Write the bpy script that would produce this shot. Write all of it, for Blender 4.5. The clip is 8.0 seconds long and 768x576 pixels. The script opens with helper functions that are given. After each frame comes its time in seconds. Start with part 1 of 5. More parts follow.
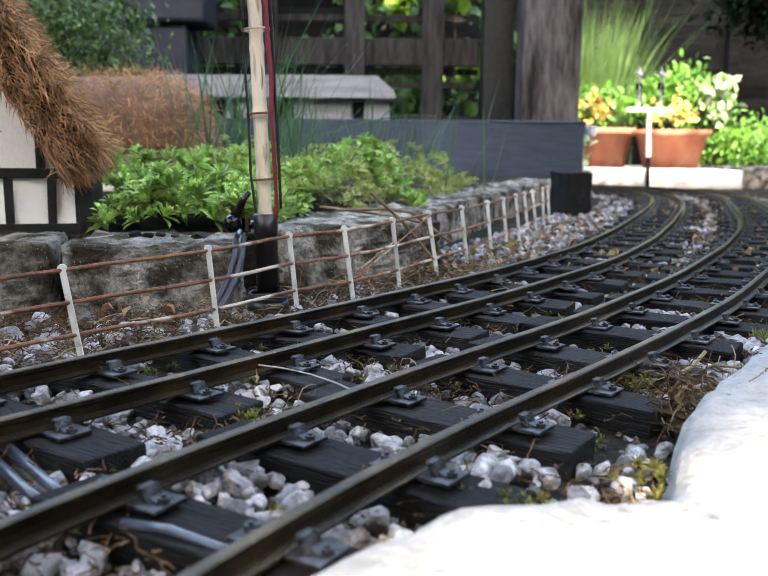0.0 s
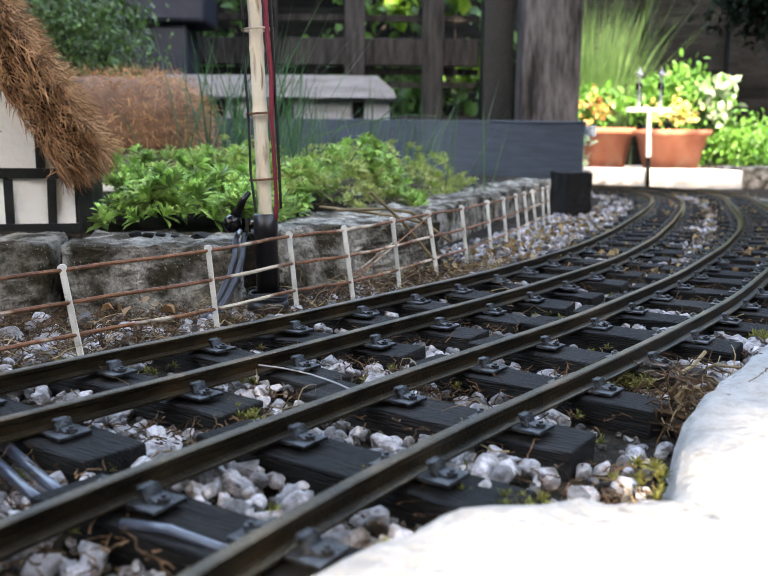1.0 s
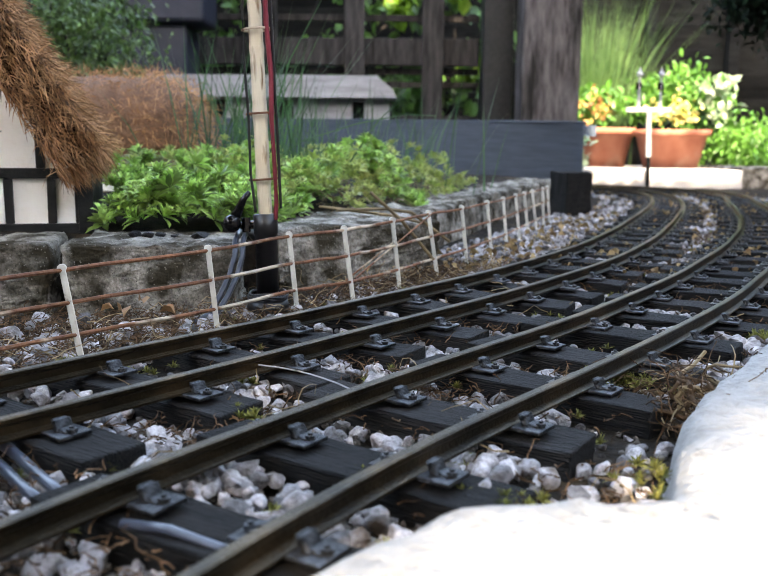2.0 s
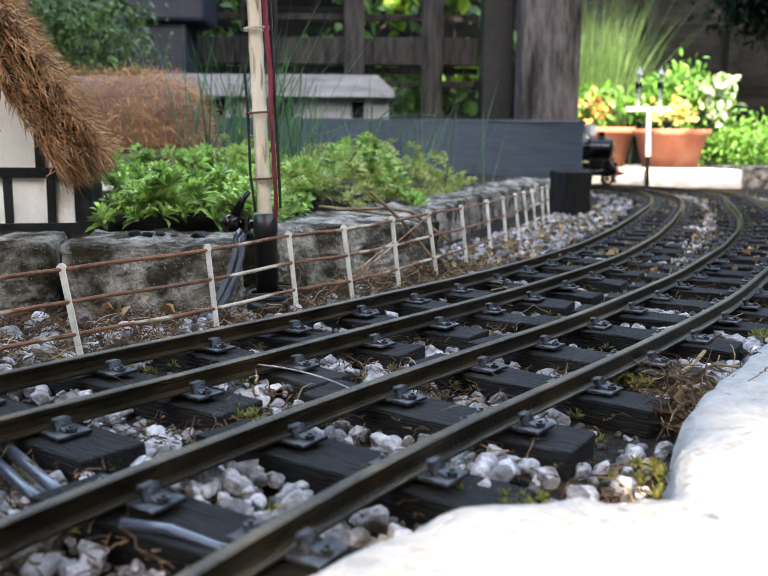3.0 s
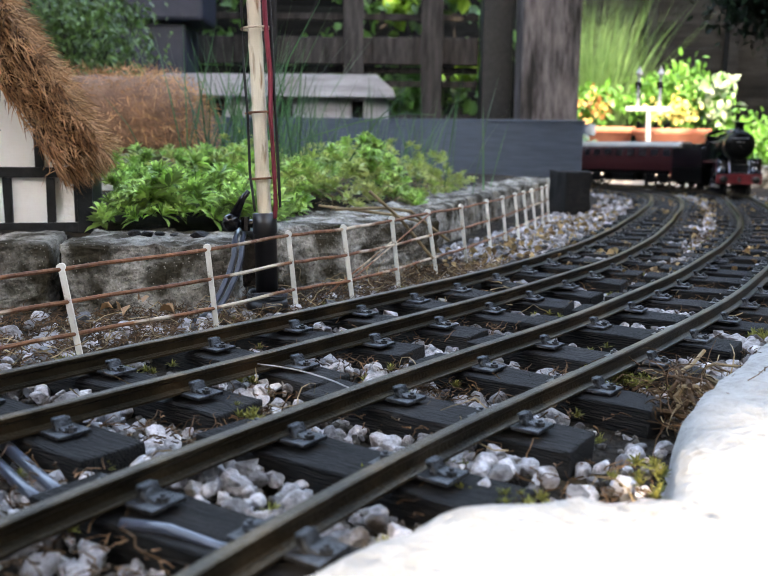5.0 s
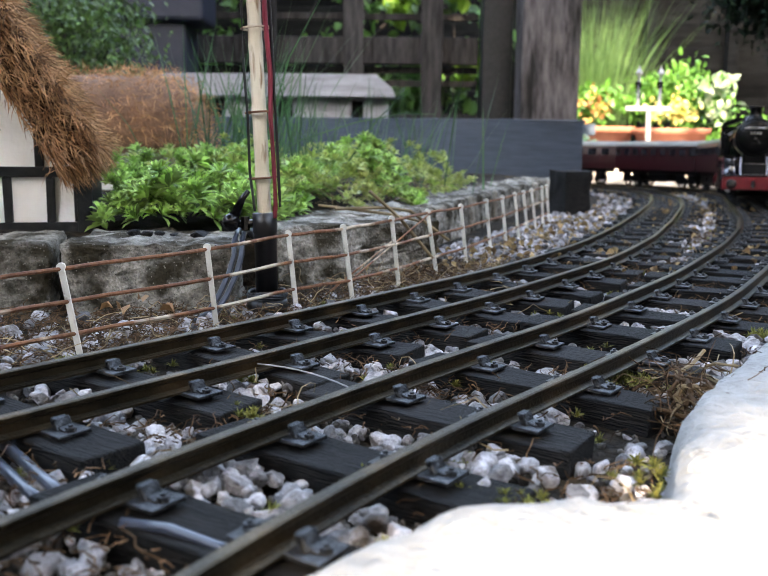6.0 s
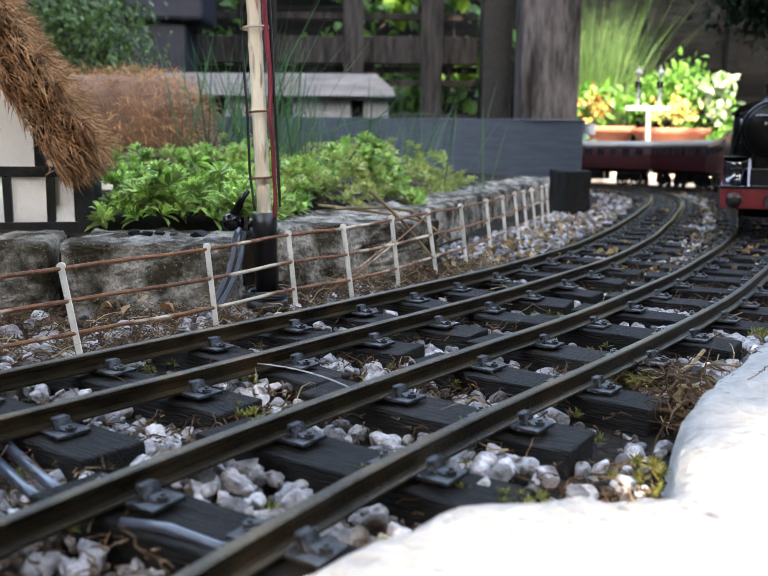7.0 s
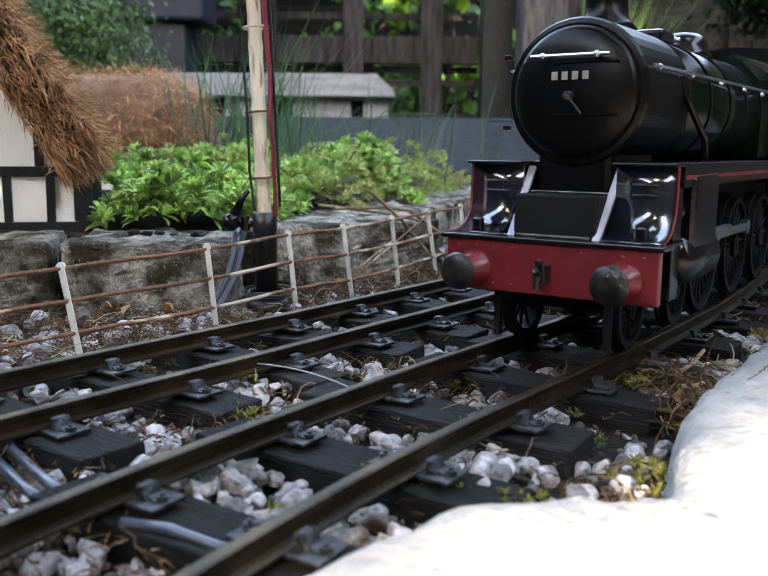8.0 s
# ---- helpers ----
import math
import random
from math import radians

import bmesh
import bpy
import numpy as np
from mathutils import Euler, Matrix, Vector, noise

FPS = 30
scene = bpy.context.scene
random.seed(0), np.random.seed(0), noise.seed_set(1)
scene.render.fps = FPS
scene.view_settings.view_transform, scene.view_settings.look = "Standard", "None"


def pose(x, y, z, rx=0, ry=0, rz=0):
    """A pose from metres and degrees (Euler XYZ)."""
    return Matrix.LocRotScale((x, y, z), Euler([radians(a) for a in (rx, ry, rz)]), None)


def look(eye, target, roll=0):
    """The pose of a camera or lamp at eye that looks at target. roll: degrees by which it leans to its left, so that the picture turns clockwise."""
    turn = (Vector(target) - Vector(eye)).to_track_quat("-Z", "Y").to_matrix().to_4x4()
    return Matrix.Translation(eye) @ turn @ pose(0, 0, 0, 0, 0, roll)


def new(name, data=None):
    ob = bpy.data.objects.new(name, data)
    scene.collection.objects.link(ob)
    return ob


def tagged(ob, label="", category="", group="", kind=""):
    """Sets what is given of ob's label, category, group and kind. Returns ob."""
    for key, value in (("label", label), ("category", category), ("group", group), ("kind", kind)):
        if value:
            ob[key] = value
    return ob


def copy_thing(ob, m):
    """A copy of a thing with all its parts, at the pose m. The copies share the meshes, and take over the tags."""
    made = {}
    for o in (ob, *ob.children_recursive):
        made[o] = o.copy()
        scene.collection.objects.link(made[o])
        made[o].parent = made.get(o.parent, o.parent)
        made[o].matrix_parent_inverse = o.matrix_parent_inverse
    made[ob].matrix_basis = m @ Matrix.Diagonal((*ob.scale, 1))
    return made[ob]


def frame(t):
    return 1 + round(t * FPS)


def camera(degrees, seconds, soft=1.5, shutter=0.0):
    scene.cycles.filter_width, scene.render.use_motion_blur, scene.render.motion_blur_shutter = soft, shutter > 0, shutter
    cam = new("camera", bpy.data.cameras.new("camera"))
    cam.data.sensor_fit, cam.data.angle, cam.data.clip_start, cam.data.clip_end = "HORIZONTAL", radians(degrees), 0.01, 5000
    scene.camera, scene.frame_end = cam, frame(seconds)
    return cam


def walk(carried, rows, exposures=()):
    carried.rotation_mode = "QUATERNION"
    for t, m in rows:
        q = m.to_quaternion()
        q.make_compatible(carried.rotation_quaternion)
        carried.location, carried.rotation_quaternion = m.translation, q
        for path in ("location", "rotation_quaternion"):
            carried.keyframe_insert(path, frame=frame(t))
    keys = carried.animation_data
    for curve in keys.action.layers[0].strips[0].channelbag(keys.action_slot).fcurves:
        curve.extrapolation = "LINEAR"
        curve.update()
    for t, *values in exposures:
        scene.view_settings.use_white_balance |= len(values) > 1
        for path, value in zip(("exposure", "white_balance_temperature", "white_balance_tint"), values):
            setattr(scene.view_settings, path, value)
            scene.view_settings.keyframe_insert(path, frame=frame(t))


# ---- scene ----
cam = camera(48, 8.0, soft=0.8)
cam.data.dof.use_dof = True
cam.data.dof.focus_distance = 0.395
cam.data.dof.aperture_fstop = 22.0
PITCH = math.degrees(math.atan2(588 - 306.4, 784 / math.tan(math.radians(24))))


def hold(dp, dr):
    """The camera's pose: on the stone by the line, turned by a few hundredths of a degree."""
    return pose(0, 0, 0.079, 90 - PITCH, 0, 0) @ pose(0, 0, 0, dp, dr, 0.57)


walk(cam, [(0.0, hold(0, 0)), (1.5, hold(0, 0)), (3.0, hold(-0.04, -0.03)), (4.5, hold(-0.06, -0.05)),
           (6.5, hold(-0.10, -0.06)), (8.0, hold(-0.11, -0.07))],
     [(0.0, 4.82, 8800, 12), (8.0, 4.82, 8800, 12)])

# ---- light ----
SUN = Vector((-0.05, -0.80, 0.60)).normalized()
world = bpy.data.worlds.new("sky")
scene.world = world
world.use_nodes = True
wn = world.node_tree.nodes
sky = wn.new("ShaderNodeTexSky")
sky.sky_type, sky.sun_disc = "NISHITA", False
sky.sun_elevation = math.asin(SUN.z)
sky.sun_rotation = math.atan2(SUN.x, SUN.y)
world.node_tree.links.new(sky.outputs[0], wn["Background"].inputs[0])
wn["Background"].inputs[1].default_value = 0.15
sun_data = bpy.data.lights.new("sun", "SUN")
sun_data.energy, sun_data.angle, sun_data.color = 1.2, radians(0.3), (1, 0.95, 0.88)
sun = new("sun", sun_data)
sun.matrix_world = look(SUN * 20, (0, 0, 0))

# ---- materials ----


def material(name, base, rough=0.8, metal=0.0, second=None, scale=40.0, detail=0.5, bump=0.0, bump_scale=0.0,
             stretch=(1, 1, 1), spread=0.25, random_by="", spec=0.5, cut=(0.35, 0.65), third=None, third_cut=(0.6, 0.7),
             third_scale=None, clear=0.0, through_light=0.0):
    """A surface of two or three colours mixed by noise in object space, with grain, relief and a spread of value from piece to piece."""
    m = bpy.data.materials.new(name)
    m.use_nodes = True
    nt, ln = m.node_tree.nodes, m.node_tree.links
    b = nt["Principled BSDF"]
    co = nt.new("ShaderNodeTexCoord")
    mp = nt.new("ShaderNodeMapping")
    mp.inputs["Scale"].default_value = stretch
    ln.new(co.outputs["Object"], mp.inputs[0])
    n1 = nt.new("ShaderNodeTexNoise")
    n1.inputs["Scale"].default_value, n1.inputs["Detail"].default_value = scale, 6
    n1.inputs["Roughness"].default_value = detail
    ln.new(mp.outputs[0], n1.inputs[0])
    ramp = nt.new("ShaderNodeValToRGB")
    ramp.color_ramp.elements[0].position, ramp.color_ramp.elements[1].position = cut
    ramp.color_ramp.elements[0].color = (*base, 1)
    ramp.color_ramp.elements[1].color = (*(second or base), 1)
    ln.new(n1.outputs[0], ramp.inputs[0])
    colour = ramp.outputs[0]
    if third:
        n3 = nt.new("ShaderNodeTexNoise")
        n3.inputs["Scale"].default_value, n3.inputs["Detail"].default_value = third_scale or scale * 0.35, 5
        ln.new(mp.outputs[0], n3.inputs[0])
        r3 = nt.new("ShaderNodeValToRGB")
        r3.color_ramp.elements[0].position, r3.color_ramp.elements[1].position = third_cut
        ln.new(n3.outputs[0], r3.inputs[0])
        mx = nt.new("ShaderNodeMixRGB")
        mx.inputs[2].default_value = (*third, 1)
        ln.new(r3.outputs[0], mx.inputs[0])
        ln.new(colour, mx.inputs[1])
        colour = mx.outputs[0]
    if random_by:
        hs = nt.new("ShaderNodeHueSaturation")
        mr = nt.new("ShaderNodeMapRange")
        mr.inputs[3].default_value, mr.inputs[4].default_value = 1 - spread, 1 + spread
        if random_by == "object":
            ln.new(nt.new("ShaderNodeObjectInfo").outputs["Random"], mr.inputs[0])
        else:
            ln.new(nt.new("ShaderNodeNewGeometry").outputs["Random Per Island"], mr.inputs[0])
        ln.new(mr.outputs[0], hs.inputs["Value"])
        ln.new(colour, hs.inputs["Color"])
        colour = hs.outputs[0]
    ln.new(colour, b.inputs["Base Color"])
    b.inputs["Roughness"].default_value, b.inputs["Metallic"].default_value = rough, metal
    b.inputs["Specular IOR Level"].default_value = spec
    b.inputs["Coat Weight"].default_value = clear
    if bump:
        n2 = nt.new("ShaderNodeTexNoise")
        n2.inputs["Scale"].default_value, n2.inputs["Detail"].default_value = bump_scale or scale * 4, 7
        ln.new(mp.outputs[0], n2.inputs[0])
        bp = nt.new("ShaderNodeBump")
        bp.inputs["Strength"].default_value, bp.inputs["Distance"].default_value = min(bump, 1), 0.003
        ln.new(n2.outputs[0], bp.inputs["Height"])
        ln.new(bp.outputs[0], b.inputs["Normal"])
    if through_light:
        tr = nt.new("ShaderNodeBsdfTranslucent")
        ms = nt.new("ShaderNodeMixShader")
        ms.inputs[0].default_value = through_light
        ln.new(colour, tr.inputs[0])
        ln.new(b.outputs[0], ms.inputs[1])
        ln.new(tr.outputs[0], ms.inputs[2])
        ln.new(ms.outputs[0], nt["Material Output"].inputs[0])
    return m


RAIL = material("brown_oxidised_brass", (0.022, 0.016, 0.009), 0.33, 0.8, (0.058, 0.040, 0.021), 60, bump=0.2, bump_scale=900,
                third=(0.12, 0.070, 0.034), third_cut=(0.52, 0.80), third_scale=30)
SLEEPER = material("tarred_wood", (0.003, 0.0028, 0.0028), 0.7, 0, (0.026, 0.0235, 0.022), 38, 0.85, spec=0.14, bump=1, bump_scale=110,
                   stretch=(1, 14, 14), random_by="object", spread=0.45, cut=(0.36, 0.72))
CHAIR = material("grey_cast_chair", (0.007, 0.0075, 0.008), 0.33, 0.7, (0.060, 0.062, 0.066), 240, bump=0.4)
SOIL = material("black_soil", (0.006, 0.005, 0.004), 0.95, 0, (0.026, 0.019, 0.013), 60, 0.7, bump=1, bump_scale=250,
                third=(0.055, 0.038, 0.022), third_cut=(0.58, 0.7), spec=0.1)
STONE = material("grey_ballast", (0.10, 0.091, 0.090), 0.7, 0, (0.40, 0.374, 0.376), 230, 0.8, bump=0.5, bump_scale=900,
                 random_by="island", spread=0.75, third=(0.07, 0.052, 0.040), third_cut=(0.50, 0.66), third_scale=90)
STONE_PIECE = material("grey_ballast_stone", (0.10, 0.091, 0.090), 0.7, 0, (0.42, 0.392, 0.395), 2.3, 0.8, bump=0.5, bump_scale=9,
                       random_by="object", spread=0.65, third=(0.07, 0.052, 0.040), third_cut=(0.50, 0.66), third_scale=1.0)


def concrete_material():
    """Old concrete: grey paste with pale grains, dark pores, rust-brown stains and mossy patches."""
    m = material("weathered_concrete", (0.055, 0.048, 0.038), 0.95, 0, (0.46, 0.425, 0.37), 95, 0.85, bump=1, bump_scale=330, cut=(0.34, 0.70),
                 third=(0.034, 0.027, 0.016), third_cut=(0.42, 0.58), third_scale=40, random_by="object", spread=0.15, spec=0.2)
    nt, ln = m.node_tree.nodes, m.node_tree.links
    b = nt["Principled BSDF"]
    co = nt["Texture Coordinate"]
    colour = b.inputs["Base Color"].links[0].from_socket
    for kind_scale, low, high, tint in ((620, 0.10, 0.22, (0.012, 0.011, 0.009)), (410, 0.10, 0.20, (0.24, 0.22, 0.19))):
        cells = nt.new("ShaderNodeTexVoronoi")
        cells.inputs["Scale"].default_value = kind_scale
        ln.new(co.outputs["Object"], cells.inputs[0])
        edge = nt.new("ShaderNodeMapRange")
        edge.inputs[1].default_value, edge.inputs[2].default_value = low, high
        edge.inputs[3].default_value, edge.inputs[4].default_value = 0.8, 0.0
        ln.new(cells.outputs["Distance"], edge.inputs[0])
        mx = nt.new("ShaderNodeMixRGB")
        mx.inputs[2].default_value = (*tint, 1)
        ln.new(edge.outputs[0], mx.inputs[0])
        ln.new(colour, mx.inputs[1])
        colour = mx.outputs[0]
    ln.new(colour, b.inputs["Base Color"])
    return m


CONCRETE = concrete_material()
COPING = material("pale_coping_stone", (0.20, 0.191, 0.18), 0.9, 0, (0.29, 0.28, 0.265), 130, 0.7, bump=1, bump_scale=260,
                  third=(0.07, 0.058, 0.05), third_cut=(0.66, 0.72), third_scale=34)
FENCE_PAINT = material("chipped_cream_paint", (0.50, 0.47, 0.40), 0.6, 0, (0.62, 0.60, 0.54), 90, bump=0.3,
                       third=(0.16, 0.08, 0.035), third_cut=(0.58, 0.64), third_scale=120)
RUST_WIRE = material("rusty_wire", (0.12, 0.045, 0.02), 0.75, 0.2, (0.22, 0.09, 0.035), 130, bump=0.5,
                     third=(0.50, 0.40, 0.29), third_cut=(0.56, 0.62), third_scale=22)
GREY_BOARD = material("blue_grey_board", (0.040, 0.056, 0.078), 0.5, 0, (0.058, 0.079, 0.108), 18, stretch=(1, 1, 8), bump=0.2,
                      bump_scale=120, spec=0.25)
OLD_TIMBER = material("weathered_timber", (0.008, 0.0070, 0.0064), 0.85, 0, (0.040, 0.0355, 0.033), 14, 0.7, stretch=(4, 4, 0.5), bump=0.6,
                      bump_scale=60, random_by="object", spread=0.25, spec=0.1)
PILLAR_TIMBER = material("grey_worn_post_timber", (0.022, 0.019, 0.018), 0.85, 0, (0.105, 0.094, 0.092), 13, 0.75, stretch=(5, 5, 0.7), bump=0.7,
                         bump_scale=60, third=(0.010, 0.009, 0.008), third_cut=(0.52, 0.66), third_scale=5, spec=0.12)
# back fence timber: its shade is put into this near-black colour
SHADED_TIMBER = material("shaded_weathered_timber", (0.0035, 0.0036, 0.0034), 0.85, 0, (0.017, 0.0168, 0.0155), 9, 0.75, stretch=(0.5, 4, 4), bump=0.6,
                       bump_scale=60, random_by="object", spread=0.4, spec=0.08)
SILVER_TIMBER = material("silvered_timber", (0.20, 0.195, 0.20), 0.85, 0, (0.34, 0.335, 0.35), 14, 0.7, stretch=(0.6, 4, 4), bump=0.5,
                         bump_scale=60, spec=0.2)
BLACK_PAINT = material("gloss_black_paint", (0.002, 0.002, 0.0025), 0.22, 0, (0.004, 0.004, 0.005), 80, bump=0.05, bump_scale=400, spec=0.3)
RED_PAINT = material("red_paint", (0.10, 0.006, 0.009), 0.35, 0, (0.14, 0.009, 0.012), 90, bump=0.05, bump_scale=500)
WORN_STEEL = material("worn_steel", (0.03, 0.03, 0.03), 0.4, 0.8, (0.14, 0.135, 0.125), 120, bump=0.2, bump_scale=500)
STEEL = material("bright_steel", (0.45, 0.45, 0.46), 0.3, 1, (0.6, 0.6, 0.6), 200)

# ---- plan of the two tracks: start, heading (radians) and curvature every 0.3 m ----
GAUGE = 0.045
TRACK_MAIN = (-0.0644, 0.1524, 0.5026, (1.4861, -0.6028, -0.2454, -0.333, -0.2082, 0.129, -2.0224, -2.8188, -2.818))
TRACK_INNER = (-0.2060, 0.1577, 0.6186, (0.3182, -0.1362, -0.6928, -0.1507, -0.0455, -0.4733, -1.4, -2.4, -2.6))
STEP = 0.004


def fall(y):
    """The line's drop towards the far bend."""
    u = np.clip((y - 1.2) / 1.1, 0, 1)
    return -0.014 * u * u * (3 - 2 * u)


def lay(plan, length=5.6, bend_to=2.43):
    """The centre line: rows of x, y, heading and height every STEP; it runs out a little as it drops."""
    x0, y0, th0, ks = plan
    s = np.arange(0, length, STEP)
    k = np.interp(s, np.arange(9) * 0.3, ks)
    k[s > bend_to] = 0
    th = th0 + np.r_[0, np.cumsum((k[1:] + k[:-1]) / 2)] * STEP
    x = x0 + np.r_[0, np.cumsum(np.sin(th[:-1]))] * STEP
    y = y0 + np.r_[0, np.cumsum(np.cos(th[:-1]))] * STEP
    q = np.ones(len(x))
    for _ in range(40):
        q = 1 - fall(q * y) / 0.079
    x, y = x * q, y * q
    d = np.r_[0, np.cumsum(np.hypot(np.diff(x), np.diff(y)))]
    t = np.arange(0, d[-1], STEP)
    x, y = np.interp(t, d, x), np.interp(t, d, y)
    return np.c_[x, y, np.unwrap(np.arctan2(np.gradient(x), np.gradient(y))), fall(y)]


LINES = {"main": lay(TRACK_MAIN), "inner": lay(TRACK_INNER, bend_to=2.6)}


def on_track(line, s, side=0.0):
    """Place, height and heading at s metres along a line; side metres to its right."""
    rows = LINES[line]
    if s < 0:
        x, y, th, z = rows[0]
        x, y = x + s * math.sin(th), y + s * math.cos(th)
    else:
        i = min(s / STEP, len(rows) - 2)
        j = int(i)
        x, y, th, z = rows[j] + (rows[j + 1] - rows[j]) * (i - j)
    return x + side * math.cos(th), y - side * math.sin(th), z, th


# ---- tools ----


def mesh_of(name, bm, mat, smooth=False):
    me = bpy.data.meshes.new(name)
    bm.normal_update()
    bm.to_mesh(me)
    bm.free()
    for m in (mat if isinstance(mat, (list, tuple)) else [mat]):
        me.materials.append(m)
    if smooth:
        for p in me.polygons:
            p.use_smooth = True
    return me


def part(name, bm, mat, parent=None, label="", smooth=False, m=None):
    ob = new(name, mesh_of(name, bm, mat, smooth))
    if parent:
        ob.parent = parent
    if m:
        ob.matrix_basis = m
    return tagged(ob, label)


def thing(name, m, label, category, group="", kind=""):
    ob = new(name)
    ob.empty_display_size = 0.02
    ob.matrix_basis = m
    return tagged(ob, label, category, group, kind)


def add_box(bm, size, m=Matrix(), bevel=0.0, jitter=0.0, rng=random, taper=(1, 1)):
    """A box of that size about its middle, with bevelled edges."""
    sx, sy, sz = (a / 2 for a in size)
    vs = []
    for z in (-1, 1):
        for x, y in ((-1, -1), (1, -1), (1, 1), (-1, 1)):
            tx, ty = taper if z > 0 else (1, 1)
            p = Vector((x * sx * tx, y * sy * ty, z * sz))
            if jitter:
                p += Vector([rng.uniform(-jitter, jitter) for _ in range(3)])
            vs.append(bm.verts.new(m @ p))
    fs = [bm.faces.new([vs[i] for i in f]) for f in
          ((3, 2, 1, 0), (4, 5, 6, 7), (0, 1, 5, 4), (1, 2, 6, 5), (2, 3, 7, 6), (3, 0, 4, 7))]
    if bevel:
        es = list({e for f in fs for e in f.edges})
        bmesh.ops.bevel(bm, geom=es, offset=bevel, segments=2, affect="EDGES", profile=0.5)


def box(size, m=Matrix(), bevel=0.0, **kw):
    bm = bmesh.new()
    add_box(bm, size, m, bevel, **kw)
    return bm


def add_rod(bm, a, b, r0, r1=None, n=8, caps=True):
    """A round bar from a to b."""
    a, b = Vector(a), Vector(b)
    r1 = r0 if r1 is None else r1
    q = (b - a).to_track_quat("Z", "Y").to_matrix()
    r = [[bm.verts.new(p + q @ Vector((rr * math.cos(i * 2 * math.pi / n), rr * math.sin(i * 2 * math.pi / n), 0))) for i in range(n)]
         for p, rr in ((a, r0), (b, r1))]
    for i in range(n):
        bm.faces.new((r[0][i], r[0][(i + 1) % n], r[1][(i + 1) % n], r[1][i]))
    if caps:
        bm.faces.new(r[0][::-1])
        bm.faces.new(r[1])


def rod(a, b, r0, r1=None, n=8):
    bm = bmesh.new()
    add_rod(bm, a, b, r0, r1, n)
    return bm


def add_tube(bm, pts, r, n=7, ends=True):
    """A round tube through points; r is a radius or a list of them."""
    pts = [Vector(p) for p in pts]
    rs = r if isinstance(r, (list, tuple)) else [r] * len(pts)
    rings = []
    up = Vector((0, 0, 1))
    for i, p in enumerate(pts):
        d = (pts[min(i + 1, len(pts) - 1)] - pts[max(i - 1, 0)]).normalized()
        u = d.cross(up)
        if u.length < 1e-3:
            u = d.cross(Vector((0, 1, 0)))
        u.normalize()
        v = u.cross(d)
        rings.append([bm.verts.new(p + (u * math.cos(k * 2 * math.pi / n) + v * math.sin(k * 2 * math.pi / n)) * rs[i]) for k in range(n)])
    for a, b in zip(rings, rings[1:]):
        for k in range(n):
            bm.faces.new((a[k], a[(k + 1) % n], b[(k + 1) % n], b[k]))
    if ends:
        bm.faces.new(rings[0][::-1])
        bm.faces.new(rings[-1])


def tube(pts, r, n=7):
    bm = bmesh.new()
    add_tube(bm, pts, r, n)
    return bm


def add_lathe(bm, rows, m=Matrix(), n=20, caps=True):
    """A turned shape: rows of (radius, height) about z."""
    rings = [[bm.verts.new(m @ Vector((r * math.cos(k * 2 * math.pi / n), r * math.sin(k * 2 * math.pi / n), z))) for k in range(n)]
             for r, z in rows]
    for a, b in zip(rings, rings[1:]):
        for k in range(n):
            bm.faces.new((a[k], a[(k + 1) % n], b[(k + 1) % n], b[k]))
    if caps:
        bm.faces.new(rings[0][::-1])
        bm.faces.new(rings[-1])


def lathe(rows, m=Matrix(), n=20):
    bm = bmesh.new()
    add_lathe(bm, rows, m, n)
    return bm


def add_plate(bm, outline, thick, m=Matrix()):
    """A plate in the xy plane of m from an outline, thick along z."""
    a = [bm.verts.new(m @ Vector((x, y, 0))) for x, y in outline]
    b = [bm.verts.new(m @ Vector((x, y, thick))) for x, y in outline]
    n = len(a)
    bm.faces.new(a[::-1])
    bm.faces.new(b)
    for i in range(n):
        bm.faces.new((a[i], a[(i + 1) % n], b[(i + 1) % n], b[i]))


def plate(outline, thick, m=Matrix()):
    bm = bmesh.new()
    add_plate(bm, outline, thick, m)
    return bm


def rough_up(bm, amount, scale, cuts=0, seed=0.0):
    """Wears a mesh: cuts its edges and pushes its points about by noise."""
    if cuts:
        bmesh.ops.subdivide_edges(bm, edges=bm.edges[:], cuts=cuts, use_grid_fill=True)
    for v in bm.verts:
        p = v.co * scale + Vector((seed, seed * 1.7, -seed))
        v.co += noise.noise_vector(p) * amount + noise.noise_vector(p * 3.1) * amount * 0.4


def stone_mesh(rng, size, flat=0.7):
    """A broken pebble: the hull of a few points on an uneven ball, its edges worn."""
    bm = bmesh.new()
    sc = Vector((size * rng.uniform(0.8, 1.35), size * rng.uniform(0.7, 1.0), size * flat * rng.uniform(0.8, 1.2)))
    for _ in range(rng.randint(13, 19)):
        d = Vector([rng.gauss(0, 1) for _ in range(3)]).normalized() * rng.uniform(0.44, 0.54)
        bm.verts.new((d.x * sc.x, d.y * sc.y, d.z * sc.z))
    hull = bmesh.ops.convex_hull(bm, input=bm.verts[:])
    bmesh.ops.delete(bm, geom=[v for v in hull["geom_interior"] if isinstance(v, bmesh.types.BMVert)], context="VERTS")
    bmesh.ops.dissolve_limit(bm, angle_limit=0.3, verts=bm.verts[:], edges=bm.edges[:])
    bmesh.ops.bevel(bm, geom=bm.edges[:], offset=size * 0.075, segments=1, affect="EDGES", profile=0.5, clamp_overlap=True)
    o = Vector([rng.uniform(-50, 50) for _ in range(3)])
    for v in bm.verts:
        v.co += noise.noise_vector(v.co * (4 / size) + o) * 0.025 * size
    return bm


